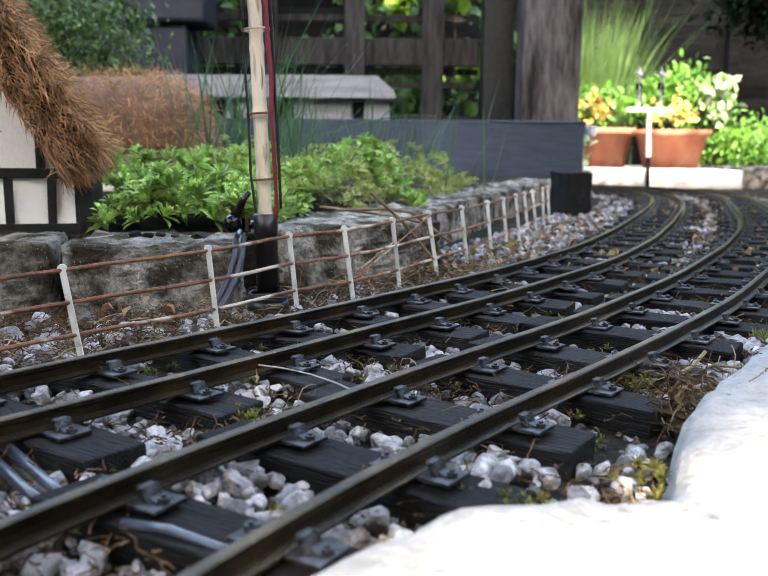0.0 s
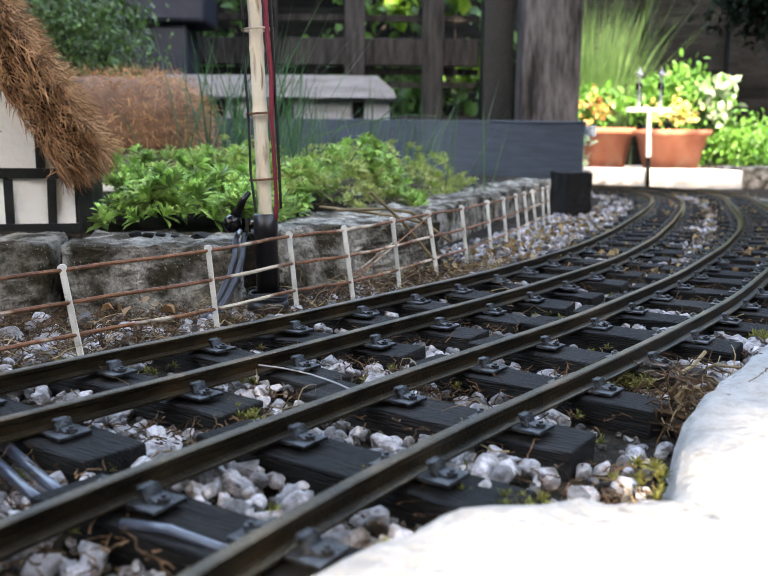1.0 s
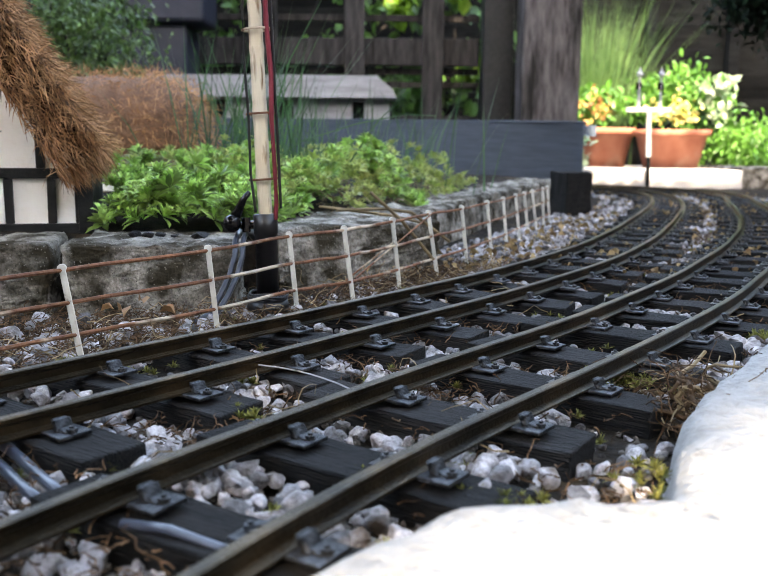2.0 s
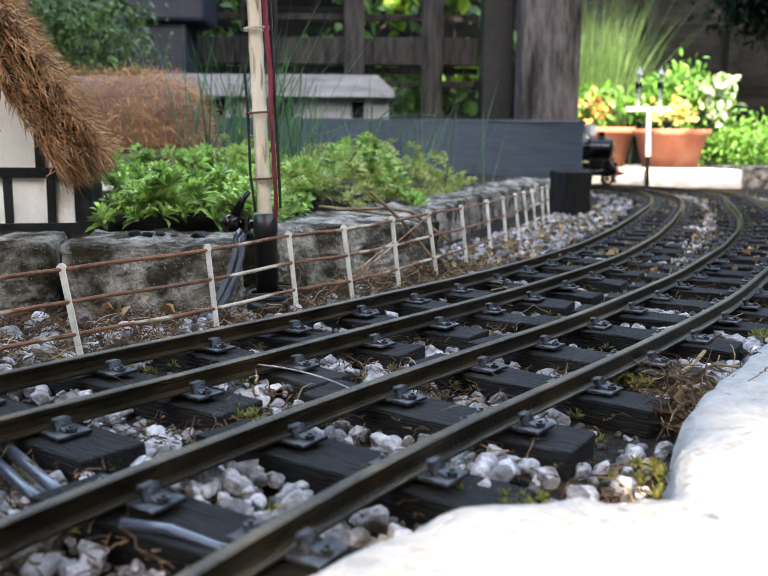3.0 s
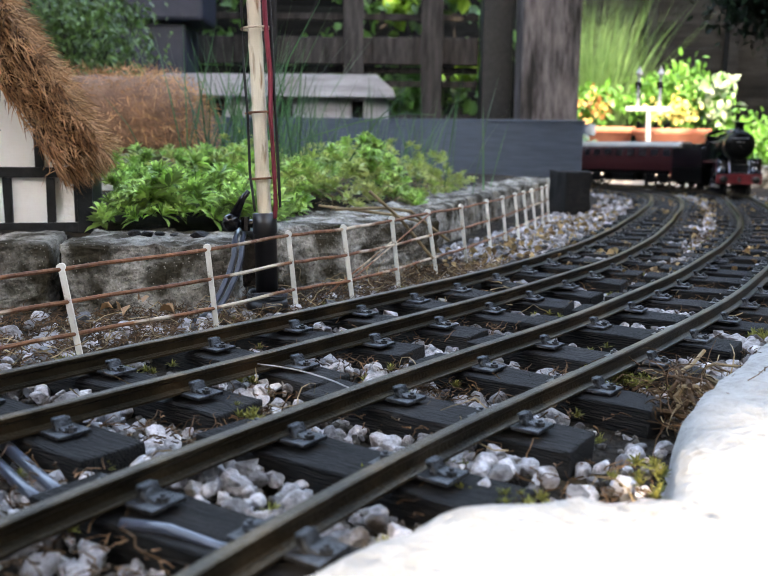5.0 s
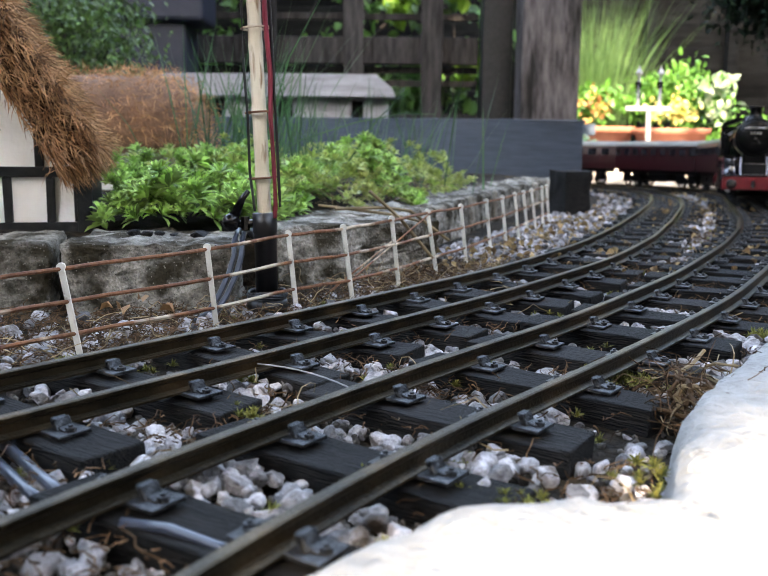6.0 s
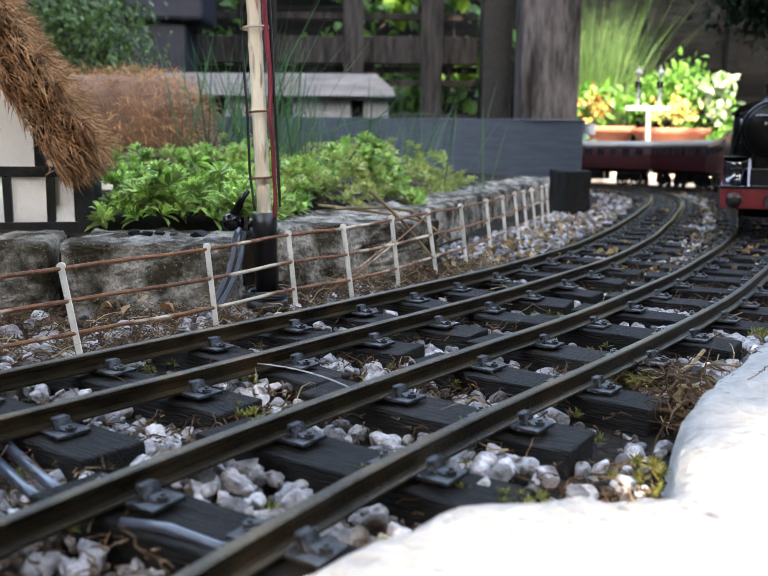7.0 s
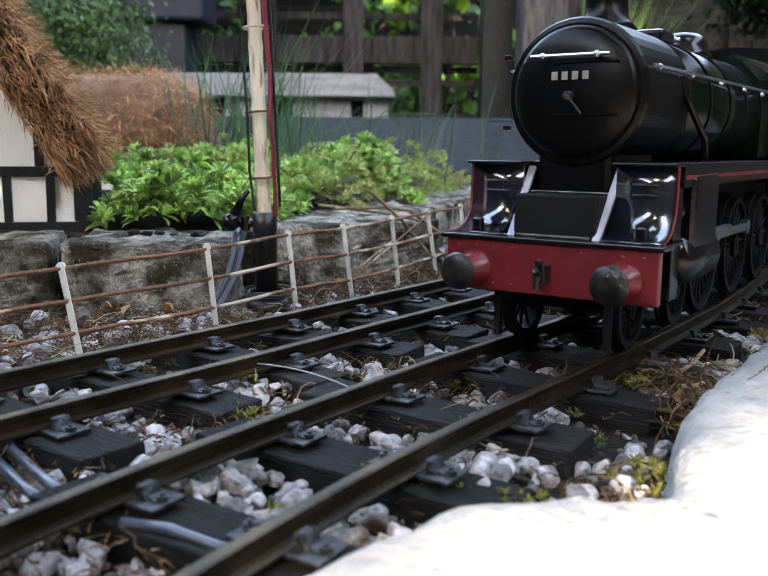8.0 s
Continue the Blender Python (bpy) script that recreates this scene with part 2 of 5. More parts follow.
def scatter(name, shapes, mats, places, label, category, smooth=False):
    """Many small shapes joined into one object of kind stuff. shapes: (verts, faces); places: (matrix, shape index)."""
    vs, fs, off = [], [], 0
    for m, i in places:
        v, f = shapes[i]
        mm = np.array(m)
        vs.append(v @ mm[:3, :3].T + mm[:3, 3])
        fs += [tuple(k + off for k in face) for face in f]
        off += len(v)
    me = bpy.data.meshes.new(name)
    me.from_pydata(np.concatenate(vs).tolist(), [], fs)
    me.materials.append(mats)
    if smooth:
        me.polygons.foreach_set("use_smooth", [True] * len(me.polygons))
    return tagged(new(name, me), label, category, "", "stuff")


def arrays(bm):
    bm.verts.index_update()
    out = np.array([v.co[:] for v in bm.verts]), [tuple(v.index for v in f.verts) for f in bm.faces]
    bm.free()
    return out


def turn(rng, x, y, z, tilt=25):
    return pose(x, y, z, rng.uniform(-tilt, tilt), rng.uniform(-tilt, tilt), rng.uniform(0, 360))

# ---- ground ----
BED = -0.0182


def near_line(x, y):
    """Distance to each centre line, metres."""
    return [float(np.min(np.hypot(LINES[k][:, 0] - x, LINES[k][:, 1] - y))) for k in ("main", "inner")]


def ground():
    """One sheet to the horizon, fine near the line."""
    xs = np.r_[-60, -20, -8, -4, np.arange(-2.5, 3.0, 0.025), 4, 8, 20, 60]
    ys = np.r_[-60, -20, -8, -3, np.arange(-1, 3.6, 0.025), 5, 9, 20, 60]
    vs = [(x, y, BED + (0.003 * noise.noise(Vector((x * 30, y * 30, 0))) + 0.002 * noise.noise(Vector((x * 90, y * 90, 3)))
                        if abs(x) < 3 and -1 < y < 3.6 else -0.004) + float(fall(y))) for y in ys for x in xs]
    n = len(xs)
    fs = [(j * n + i, j * n + i + 1, (j + 1) * n + i + 1, (j + 1) * n + i) for j in range(len(ys) - 1) for i in range(n - 1)]
    me = bpy.data.meshes.new("ground")
    me.from_pydata(vs, [], fs)
    me.materials.append(SOIL)
    me.polygons.foreach_set("use_smooth", [True] * len(me.polygons))
    return tagged(new("ground", me), "dark soil and cinders under the garden railway", "ground", "", "structure")


soil_ground = ground()

# ---- tracks ----
RAIL_SECTION = [(-.0036, -.0067), (.0036, -.0067), (.0036, -.0059), (.0010, -.0052), (.0007, -.0027), (.0017, -.0019),
                (.0018, -.0004), (.0013, 0), (-.0013, 0), (-.0018, -.0004), (-.0017, -.0019), (-.0007, -.0027), (-.0010, -.0052),
                (-.0036, -.0059)]


def rail(line, side, s0, s1, parent):
    bm = bmesh.new()
    rings = []
    s = s0
    while s <= s1:
        x, y, z, th = on_track(line, s, side)
        wob = 0.0004 * math.sin(s * 31 + side * 50)
        rings.append([bm.verts.new((x + (u + wob) * math.cos(th), y - (u + wob) * math.sin(th), z + w)) for u, w in RAIL_SECTION])
        s += 0.02
    n = len(RAIL_SECTION)
    for a, b in zip(rings, rings[1:]):
        for k in range(n):
            bm.faces.new((a[k], b[k], b[(k + 1) % n], a[(k + 1) % n]))
    bm.faces.new(rings[0])
    bm.faces.new(rings[-1][::-1])
    part("rail", bm, RAIL, parent)


def sleeper_mesh(rng, i):
    bm = box((0.104, 0.0225, 0.014), Matrix(), 0.0008, jitter=0.0006, rng=rng)
    bmesh.ops.subdivide_edges(bm, edges=[e for e in bm.edges if e.calc_length() > 0.06], cuts=7)
    for v in bm.verts:
        v.co += noise.noise_vector(v.co * 120 + Vector((i * 9, 0, 0))) * 0.0009
    return mesh_of("sleeper", bm, SLEEPER)


def chair_mesh():
    """A cast plate with a jaw that bears on the rail and a bolt."""
    bm = bmesh.new()
    add_box(bm, (0.0135, 0.0115, 0.0016), pose(0.004, 0, 0.0008), 0.0003)
    add_box(bm, (0.0022, 0.0058, 0.0050), pose(0.0038, 0, 0.0034, 0, -24, 0), 0.0005)
    add_box(bm, (0.0046, 0.0044, 0.0012), pose(0.0062, 0, 0.0022, 0, 12, 0), 0.0004)
    add_box(bm, (0.0024, 0.0050, 0.0010), pose(0.0026, 0, 0.0052, 0, 20, 0), 0.0004)
    add_rod(bm, (0.0085, 0, 0.001), (0.0085, 0, 0.0033), 0.0017, n=6)
    add_rod(bm, (0.0085, 0, 0.003), (0.0085, 0, 0.0042), 0.0008, n=6)
    return mesh_of("rail_chair", bm, CHAIR)


SLEEPERS = []


def track(line, s0, s1, first, pitch, label):
    rng = random.Random(hash_of(line))
    t = thing("railway_track", pose(0, 0, 0), label, "railway track", "garden railway tracks", "structure")
    for side in (-GAUGE / 2 - 0.002, GAUGE / 2 + 0.002):
        rail(line, side, s0, s1, t)
    sleepers = [sleeper_mesh(rng, i) for i in range(6)]
    chair = chair_mesh()
    s = first
    while s < s1:
        x, y, z, th = on_track(line, s)
        off = rng.uniform(-0.004, 0.004)
        x, y = x + off * math.cos(th), y - off * math.sin(th)
        ob = new("sleeper", sleepers[rng.randrange(6)])
        ob.parent = t
        ob.matrix_basis = pose(x, y, z - 0.0146 - rng.uniform(0, 0.0015), 0, rng.uniform(-1, 1), -math.degrees(th) + rng.uniform(-4, 4))
        SLEEPERS.append((x, y, th))
        for side in (-1, 1):
            for face in (-1, 1):
                cx, cy, cz, cth = on_track(line, s, side * (GAUGE / 2 + 0.002))
                c = new("rail_chair", chair)
                c.parent = t
                c.matrix_basis = pose(cx + face * 0.0022 * math.cos(cth), cy - face * 0.0022 * math.sin(cth), cz - 0.0075, 0, 0,
                                      -math.degrees(cth) + (0 if face > 0 else 180)) @ Matrix.Diagonal((1, 1, 0.8, 1))
        s += pitch * rng.uniform(0.95, 1.05)
    return t


def hash_of(word):
    return sum((i + 1) * ord(c) for i, c in enumerate(word))


main_track = track("main", -0.35, 3.6, -0.33, 0.0535, "weathered brass rails on black tarred sleepers in grey ballast")
inner_track = track("inner", -0.35, 3.2, 0.152 - 9 * 0.0515, 0.0515, "weathered brass rails on dark sleepers beside the wire fence")


# ---- edging ----
def block(x, y, rz, size, top, seed, name="concrete_block", label="", mat=None):
    bm = box(size, Matrix(), 0.004)
    rough_up(bm, 0.0038, 26, 15, seed)
    rough_up(bm, 0.0020, 110, 0, seed)
    rough_up(bm, 0.0010, 300, 0, seed)
    ob = part(name, bm, mat or CONCRETE, None, "", False, pose(x, y, top - size[2] / 2, 0, 0, rz))
    return tagged(ob, label or "weathered grey concrete block with mossy worn edges", "block", "edging blocks")



# ---- more materials ----
PLASTER = material("white_plaster", (0.84, 0.81, 0.74), 0.8, 0, (0.88, 0.86, 0.81), 60, bump=0.3, bump_scale=250,
                   third=(0.10, 0.08, 0.05), third_cut=(0.70, 0.74), third_scale=160)
BEAM_BLACK = material("black_timber_paint", (0.008, 0.009, 0.009), 0.5, 0, (0.016, 0.016, 0.016), 90, bump=0.3, bump_scale=300, spec=0.2)
# thatch core: brown coir with the shade between fibres put into its colour
COIR_SHADED = material("shaded_brown_coir", (0.020, 0.009, 0.004), 0.95, 0, (0.055, 0.025, 0.011), 60, 0.7, bump=1, bump_scale=500, spec=0.1)
COIR_RED_CORE = material("red_brown_coir", (0.10, 0.042, 0.018), 0.95, 0, (0.20, 0.095, 0.045), 45, 0.7, bump=1, bump_scale=300)
COIR_FIBRE = material("coir_fibre", (0.22, 0.10, 0.042), 0.85, 0, (0.52, 0.30, 0.16), 60, random_by="island", spread=0.75, through_light=0.2, spec=0.2)
COIR_RED = material("red_brown_coir_fibre", (0.36, 0.16, 0.07), 0.9, 0, (0.54, 0.28, 0.13), 60, random_by="island", spread=0.5, through_light=0.2)
SEDUM = material("sedum_green", (0.15, 0.31, 0.05), 0.42, 0, (0.42, 0.58, 0.17), 55, random_by="island", spread=0.65, through_light=0.25)
SEDUM_YELLOW = material("sedum_yellow_green", (0.24, 0.33, 0.07), 0.5, 0, (0.38, 0.40, 0.13), 22, random_by="island", spread=0.45, through_light=0.25)
GRASS = material("blue_green_grass", (0.03, 0.09, 0.035), 0.5, 0, (0.05, 0.12, 0.045), 40, random_by="island", spread=0.4, through_light=0.25)
LEAF_DARK = material("dark_leaf", (0.022, 0.065, 0.018), 0.5, 0, (0.04, 0.10, 0.028), 40, random_by="island", spread=0.5, through_light=0.25, spec=0.25)
BOX_LEAF = material("box_leaf", (0.028, 0.075, 0.014), 0.45, 0, (0.085, 0.15, 0.035), 40, random_by="island", spread=0.6, through_light=0.25)
HEDGE_LEAF = material("hedge_leaf", (0.045, 0.12, 0.025), 0.45, 0, (0.09, 0.20, 0.04), 12, random_by="island", spread=0.6, through_light=0.35)
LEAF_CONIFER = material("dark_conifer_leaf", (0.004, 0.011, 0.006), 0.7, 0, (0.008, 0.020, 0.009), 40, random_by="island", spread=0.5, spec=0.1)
LEAF_LIGHT = material("bright_leaf", (0.050, 0.16, 0.022), 0.4, 0, (0.11, 0.27, 0.05), 20, random_by="island", spread=0.4, through_light=0.35)
LEAF_LIME = material("lime_leaf", (0.16, 0.32, 0.03), 0.4, 0, (0.26, 0.42, 0.06), 20, random_by="island", spread=0.3, through_light=0.35)
LEAF_WHITE = material("variegated_leaf", (0.12, 0.24, 0.09), 0.35, 0, (0.34, 0.38, 0.30), 30, random_by="island", spread=0.3, through_light=0.3)
PETAL = material("orange_petal", (0.34, 0.12, 0.05), 0.6, 0, (0.40, 0.30, 0.08), 25, random_by="island", spread=0.3, through_light=0.3)
PETAL_YELLOW = material("yellow_petal", (0.50, 0.42, 0.08), 0.6, 0, (0.55, 0.48, 0.2), 25, random_by="island", spread=0.2, through_light=0.3)
STRAW = material("dry_straw", (0.17, 0.115, 0.055), 0.8, 0, (0.33, 0.24, 0.13), 60, random_by="island", spread=0.5, through_light=0.15)
DRY_BROWN = material("dry_brown_litter", (0.045, 0.025, 0.013), 0.9, 0, (0.12, 0.070, 0.038), 60, random_by="island", spread=0.6, spec=0.15)
MOSS = material("yellow_green_moss", (0.09, 0.095, 0.018), 0.85, 0, (0.22, 0.21, 0.05), 90, random_by="island", spread=0.5, through_light=0.2)
TERRACOTTA = material("terracotta", (0.26, 0.080, 0.045), 0.8, 0, (0.33, 0.125, 0.075), 18, bump=0.2, third=(0.36, 0.22, 0.16), third_cut=(0.6, 0.75))
PAVING = material("pale_paving", (0.42, 0.38, 0.34), 0.85, 0, (0.52, 0.48, 0.43), 14, bump=0.4, third=(0.2, 0.16, 0.13), third_cut=(0.66, 0.72))
CREAM_WOOD = material("cream_painted_wood", (0.56, 0.47, 0.33), 0.6, 0, (0.68, 0.61, 0.47), 35, stretch=(3, 3, 0.5), bump=0.3, bump_scale=250,
                      third=(0.20, 0.11, 0.05), third_cut=(0.56, 0.68), third_scale=75)
RED_CABLE = material("dark_red_cable", (0.16, 0.012, 0.025), 0.45, 0, (0.20, 0.018, 0.03), 80)
BLACK_RUBBER = material("black_cable", (0.004, 0.004, 0.005), 0.4, 0, (0.008, 0.008, 0.009), 80)
BLUE_CABLE = material("slate_blue_cable", (0.022, 0.028, 0.040), 0.28, 0, (0.050, 0.060, 0.082), 60)
WHITE_PAINT = material("white_signal_paint", (0.22, 0.22, 0.23), 0.5, 0, (0.28, 0.28, 0.28), 60)
LEAF_TAN = material("withered_leaf", (0.26, 0.13, 0.06), 0.7, 0, (0.36, 0.22, 0.10), 60, random_by="object", spread=0.3)
GRIT = material("dark_grit", (0.03, 0.025, 0.022), 0.9, 0, (0.13, 0.115, 0.10), 200, random_by="island", spread=0.7, spec=0.15)
FEATHER = material("feathery_grass_green", (0.045, 0.115, 0.028), 0.6, 0, (0.105, 0.19, 0.065), 12, random_by="island", spread=0.4, through_light=0.3)
LEAF_FLAKE = material("tan_leaf_flakes", (0.13, 0.075, 0.035), 0.8, 0, (0.34, 0.24, 0.12), 50, random_by="island", spread=0.6, through_light=0.15, spec=0.2)
BLACK_BIN = material("dark_blue_plastic", (0.012, 0.014, 0.022), 0.5, 0, (0.018, 0.02, 0.03), 30, spec=0.25)


# ---- blocks and bed ----
def edge_x(y):
    return float(np.interp(y, [0.40, 0.52, 0.60, 0.73, 1.10, 1.62, 2.10], [-0.30, -0.20, -0.075, -0.005, 0.105, 0.275, 0.40]))


def bed_z(x, y):
    d = max(0.0, edge_x(y) - x)
    return 0.014 + min(d, 0.25) * 0.06 + 0.006 * noise.noise(Vector((x * 9, y * 9, 1)))


def planting_bed():
    rows = []
    bm = bmesh.new()
    for y in np.arange(0.52, 2.04, 0.03):
        xs = np.linspace(-1.6, edge_x(y) - 0.02, 60)
        rows.append([bm.verts.new((x, y, bed_z(x, y) if 0.53 < y < 2.02 else -0.02)) for x in xs])
        rows[-1].append(bm.verts.new((xs[-1], y, -0.02)))
    for a, b in zip(rows, rows[1:]):
        for k in range(len(a) - 1):
            bm.faces.new((a[k], a[k + 1], b[k + 1], b[k]))
    tagged(part("planting_bed", bm, SOIL, None, "", True), "raised soil bed behind the concrete blocks", "planting bed", "", "structure")


planting_bed()

block(-0.272, 0.522, 14, (0.140, 0.085, 0.052), 0.0225, 1.0)
block(-0.138, 0.533, 7, (0.098, 0.090, 0.054), 0.0245, 2.0)
block(-0.040, 0.672, 38, (0.150, 0.085, 0.054), 0.0245, 3.0)
for k, (x, y) in enumerate([(0.015, 0.79), (0.068, 0.955), (0.118, 1.12), (0.172, 1.28), (0.225, 1.44), (0.28, 1.60), (0.335, 1.76)]):
    block(x - 0.028, y, 71 + (k % 3) * 1.5, (0.156, 0.08, 0.054), 0.023 - 0.001 * (k % 2), 4.0 + k,
          label="weathered grey concrete block in the edging row" if k > 1 else "")


def coping():
    """The broken stone slab on which the camera rests: a worn outline with rounded top edges."""
    outline = [(-0.150, 0.040), (-0.06, 0.105), (-0.016, 0.149), (-0.004, 0.164), (0.018, 0.183), (0.039, 0.188), (0.063, 0.183), (0.072, 0.205),
               (0.080, 0.228), (0.092, 0.256), (0.106, 0.278), (0.135, 0.320), (0.167, 0.365), (0.24, 0.46), (0.42, 0.60), (0.60, 0.40),
               (0.60, -0.30), (-0.30, -0.30), (-0.30, -0.02)]
    pts = []
    for (x0, y0), (x1, y1) in zip(outline, outline[1:] + outline[:1]):
        n = max(1, int(math.hypot(x1 - x0, y1 - y0) / 0.008))
        pts += [(x0 + (x1 - x0) * k / n, y0 + (y1 - y0) * k / n) for k in range(n)]
    cx, cy = 0.2, 0.06
    bm = bmesh.new()
    rings = []
    for inset, z in ((-0.004, -0.024), (0.0, -0.010), (0.0004, -0.003), (0.003, 0.0008), (0.007, 0.0022), (0.014, 0.003), (0.03, 0.0035),
                     (0.06, 0.004), (0.10, 0.004), (0.16, 0.004)):
        ring = []
        for x, y in pts:
            d = math.hypot(x - cx, y - cy)
            k = max(0.02, (d - inset) / d)
            p = Vector((cx + (x - cx) * k, cy + (y - cy) * k, z))
            p += noise.noise_vector(p * 70) * 0.0030 + noise.noise_vector(p * 210) * 0.0012
            ring.append(bm.verts.new(p))
        rings.append(ring)
    n = len(pts)
    for a, b in zip(rings, rings[1:]):
        for k in range(n):
            bm.faces.new((a[k], a[(k + 1) % n], b[(k + 1) % n], b[k]))
    bm.faces.new(rings[-1])
    bmesh.ops.recalc_face_normals(bm, faces=bm.faces[:])
    tagged(part("coping_stone", bm, COPING, None, "", True), "broken pale stone slab in sunlight beside the track", "stone slab")


coping()


# ---- wire fence ----
def wire_fence():
    t = thing("wire_fence", pose(0, 0, 0), "model wire fence with chipped cream posts and rusty wires", "fence")
    spots = [(0.02, -0.068), (0.08, -0.068), (0.145, -0.067), (0.212, -0.0665), (0.290, -0.0655), (0.358, -0.0725), (0.404, -0.067), (0.466, -0.0735),
             (0.536, -0.083), (0.61, -0.092), (0.69, -0.100), (0.76, -0.107), (0.83, -0.113), (0.89, -0.118), (0.95, -0.122), (1.01, -0.126), (1.07, -0.13)]
    rng = random.Random(5)
    tops = []
    bm = bmesh.new()
    add_box(bm, (0.0027, 0.0016, 0.048), pose(0, 0, 0.023), 0.0003)
    add_rod(bm, (0, -0.0012, 0.0455), (0, 0.0012, 0.0455), 0.0020, n=10)
    post = mesh_of("fence_post", bm, FENCE_PAINT)
    for s, side in spots:
        x, y, z, th = on_track("inner", s, side)
        ob = new("fence_post", post)
        ob.parent = t
        ob.matrix_basis = pose(x, y, -0.013, 0, -7 + rng.uniform(-2, 2), 12) @ pose(0, 0, 0, rng.uniform(-3, 3), 0, 0)
        ob.scale = (1, 1, 0.80 + 0.24 * min(1, s / 0.5))
        tops.append((ob.matrix_basis, s))
    for h in (0.0445, 0.0285, 0.0125):
        pts = []
        for m, s in tops:
            p = m @ Vector((0, 0, h))
            if pts:
                q = pts[-1]
                for k in (1, 2, 3):
                    mid = q.lerp(p, k / 4)
                    mid.z += 0.0003 * math.sin(k * 2.1 + s * 40)
                    pts.append(mid)
            pts.append(p)
        part("fence_wire", tube(pts, 0.00100, 6), RUST_WIRE, t, "rusty horizontal wire")
    for a, b in (((-0.036, 0.535, -0.012), (0.006, 0.575, 0.018)), ((-0.018, 0.53, 0.0), (0.036, 0.635, 0.034))):
        part("brace_wire", tube([a, b], 0.0006, 6), RUST_WIRE, t)


wire_fence()


# ---- bamboo signal post ----
def signal_post():
    t = thing("signal_post", pose(-0.0668, 0.492, -0.0145, 0, -1.2, 0), "cream wooden signal post with cables on a black base", "signal post")
    bm = bmesh.new()
    rings = []
    for k in range(60):
        z = 0.054 + k * 0.0045
        node = max(0, 1 - abs(((z - 0.0765) / 0.0365 + 0.5) % 1 - 0.5) * 14)
        r0 = 0.0039 - 0.000005 * k + 0.0005 * node
        ring = []
        for i in range(16):
            a = 2 * math.pi * i / 16
            c, s_ = math.cos(a), math.sin(a)
            p = Vector((r0 * math.copysign(abs(c) ** 0.6, c), r0 * math.copysign(abs(s_) ** 0.6, s_), z)) + Vector((-0.020 * (z - 0.055), 0, 0))
            ring.append(bm.verts.new(p + noise.noise_vector(p * 180) * 0.0002))
        rings.append(ring)
    for r0, r1 in zip(rings, rings[1:]):
        for i in range(16):
            bm.faces.new((r0[i], r0[(i + 1) % 16], r1[(i + 1) % 16], r1[i]))
    bm.faces.new(rings[0][::-1])
    bm.faces.new(rings[-1])
    part("post", bm, CREAM_WOOD, t, "flaking cream painted post")
    bm = lathe([(0.0064, 0), (0.0064, 0.045), (0.0070, 0.046), (0.0070, 0.0565), (0.0054, 0.057)], Matrix(), 16)
    part("base_tube", bm, BLACK_RUBBER, t, "black plastic base tube", True)
    part("base_ring", lathe([(0.012, -0.002), (0.0125, 0.004), (0.011, 0.0075), (0.007, 0.008)], Matrix(), 20), BLACK_RUBBER, t, "", True)
    for r, z in ((0.0108, 0.0085), (0.0112, 0.0100), (0.0104, 0.0112)):
        ring = [(r * math.cos(a), r * math.sin(a), z + 0.0006 * math.sin(a * 3)) for a in np.linspace(0, 2 * math.pi, 25)]
        part("cable_coil", tube(ring, 0.0009, 6), BLACK_RUBBER, t)
    for z in (0.0765, 0.113, 0.1585, 0.21):
        sh = -0.0155 * (z - 0.055)
        ring = [(sh + 0.0078 * math.cos(a), 0.0072 * math.sin(a), z + 0.0004 * math.cos(a)) for a in np.linspace(0, 2 * math.pi, 17)]
        part("binding_wire", tube(ring, 0.0007, 6), RUST_WIRE, t)
    part("red_cable", tube([(0.0060, -0.003, 0.054), (0.0070, -0.004, 0.062), (0.0068, -0.0045, 0.08), (0.0058, -0.0048, 0.11), (0.0062, -0.004, 0.135), (0.0045, -0.0045, 0.16), (0.0038, -0.005, 0.2),
                            (0.002, -0.005, 0.30)], 0.0014, 8), RED_CABLE, t, "dark red cable")
    part("black_cable", tube([(-0.0045, -0.006, 0.058), (-0.0068, -0.005, 0.08), (-0.0068, -0.005, 0.11), (-0.0082, -0.005, 0.14), (-0.0083, -0.005, 0.17), (-0.005, -0.007, 0.19),
                              (-0.0022, -0.008, 0.21), (-0.002, -0.008, 0.30)], 0.0008, 6), BLACK_RUBBER, t)
    part("black_cable", tube([(0.0092, -0.002, 0.06), (0.0088, -0.003, 0.09), (0.0080, -0.003, 0.12), (0.0072, -0.003, 0.16), (0.006, -0.003, 0.2)], 0.0009, 6),
         BLACK_RUBBER, t)
    bm = lathe([(0.001, -0.0045), (0.0045, -0.004), (0.0052, 0), (0.0045, 0.004), (0.001, 0.0045)], pose(-0.0185, -0.004, 0.052, 90, 0, 20), 14)
    add_tube(bm, [(-0.0175, -0.004, 0.054), (-0.0115, -0.004, 0.0655), (-0.008, -0.004, 0.0695)], [0.0032, 0.0018, 0.0014], 8)
    lever = part("weight_lever", bm, BLACK_PAINT, t, "glossy black balance lever", True)
    bm = rod((-0.0145, -0.002, 0.0505), (-0.004, 0, 0.0515), 0.0022)
    add_rod(bm, (-0.011, -0.002, 0.047), (-0.011, -0.002, 0.055), 0.0026)
    part("pivot", bm, BLACK_PAINT, lever)


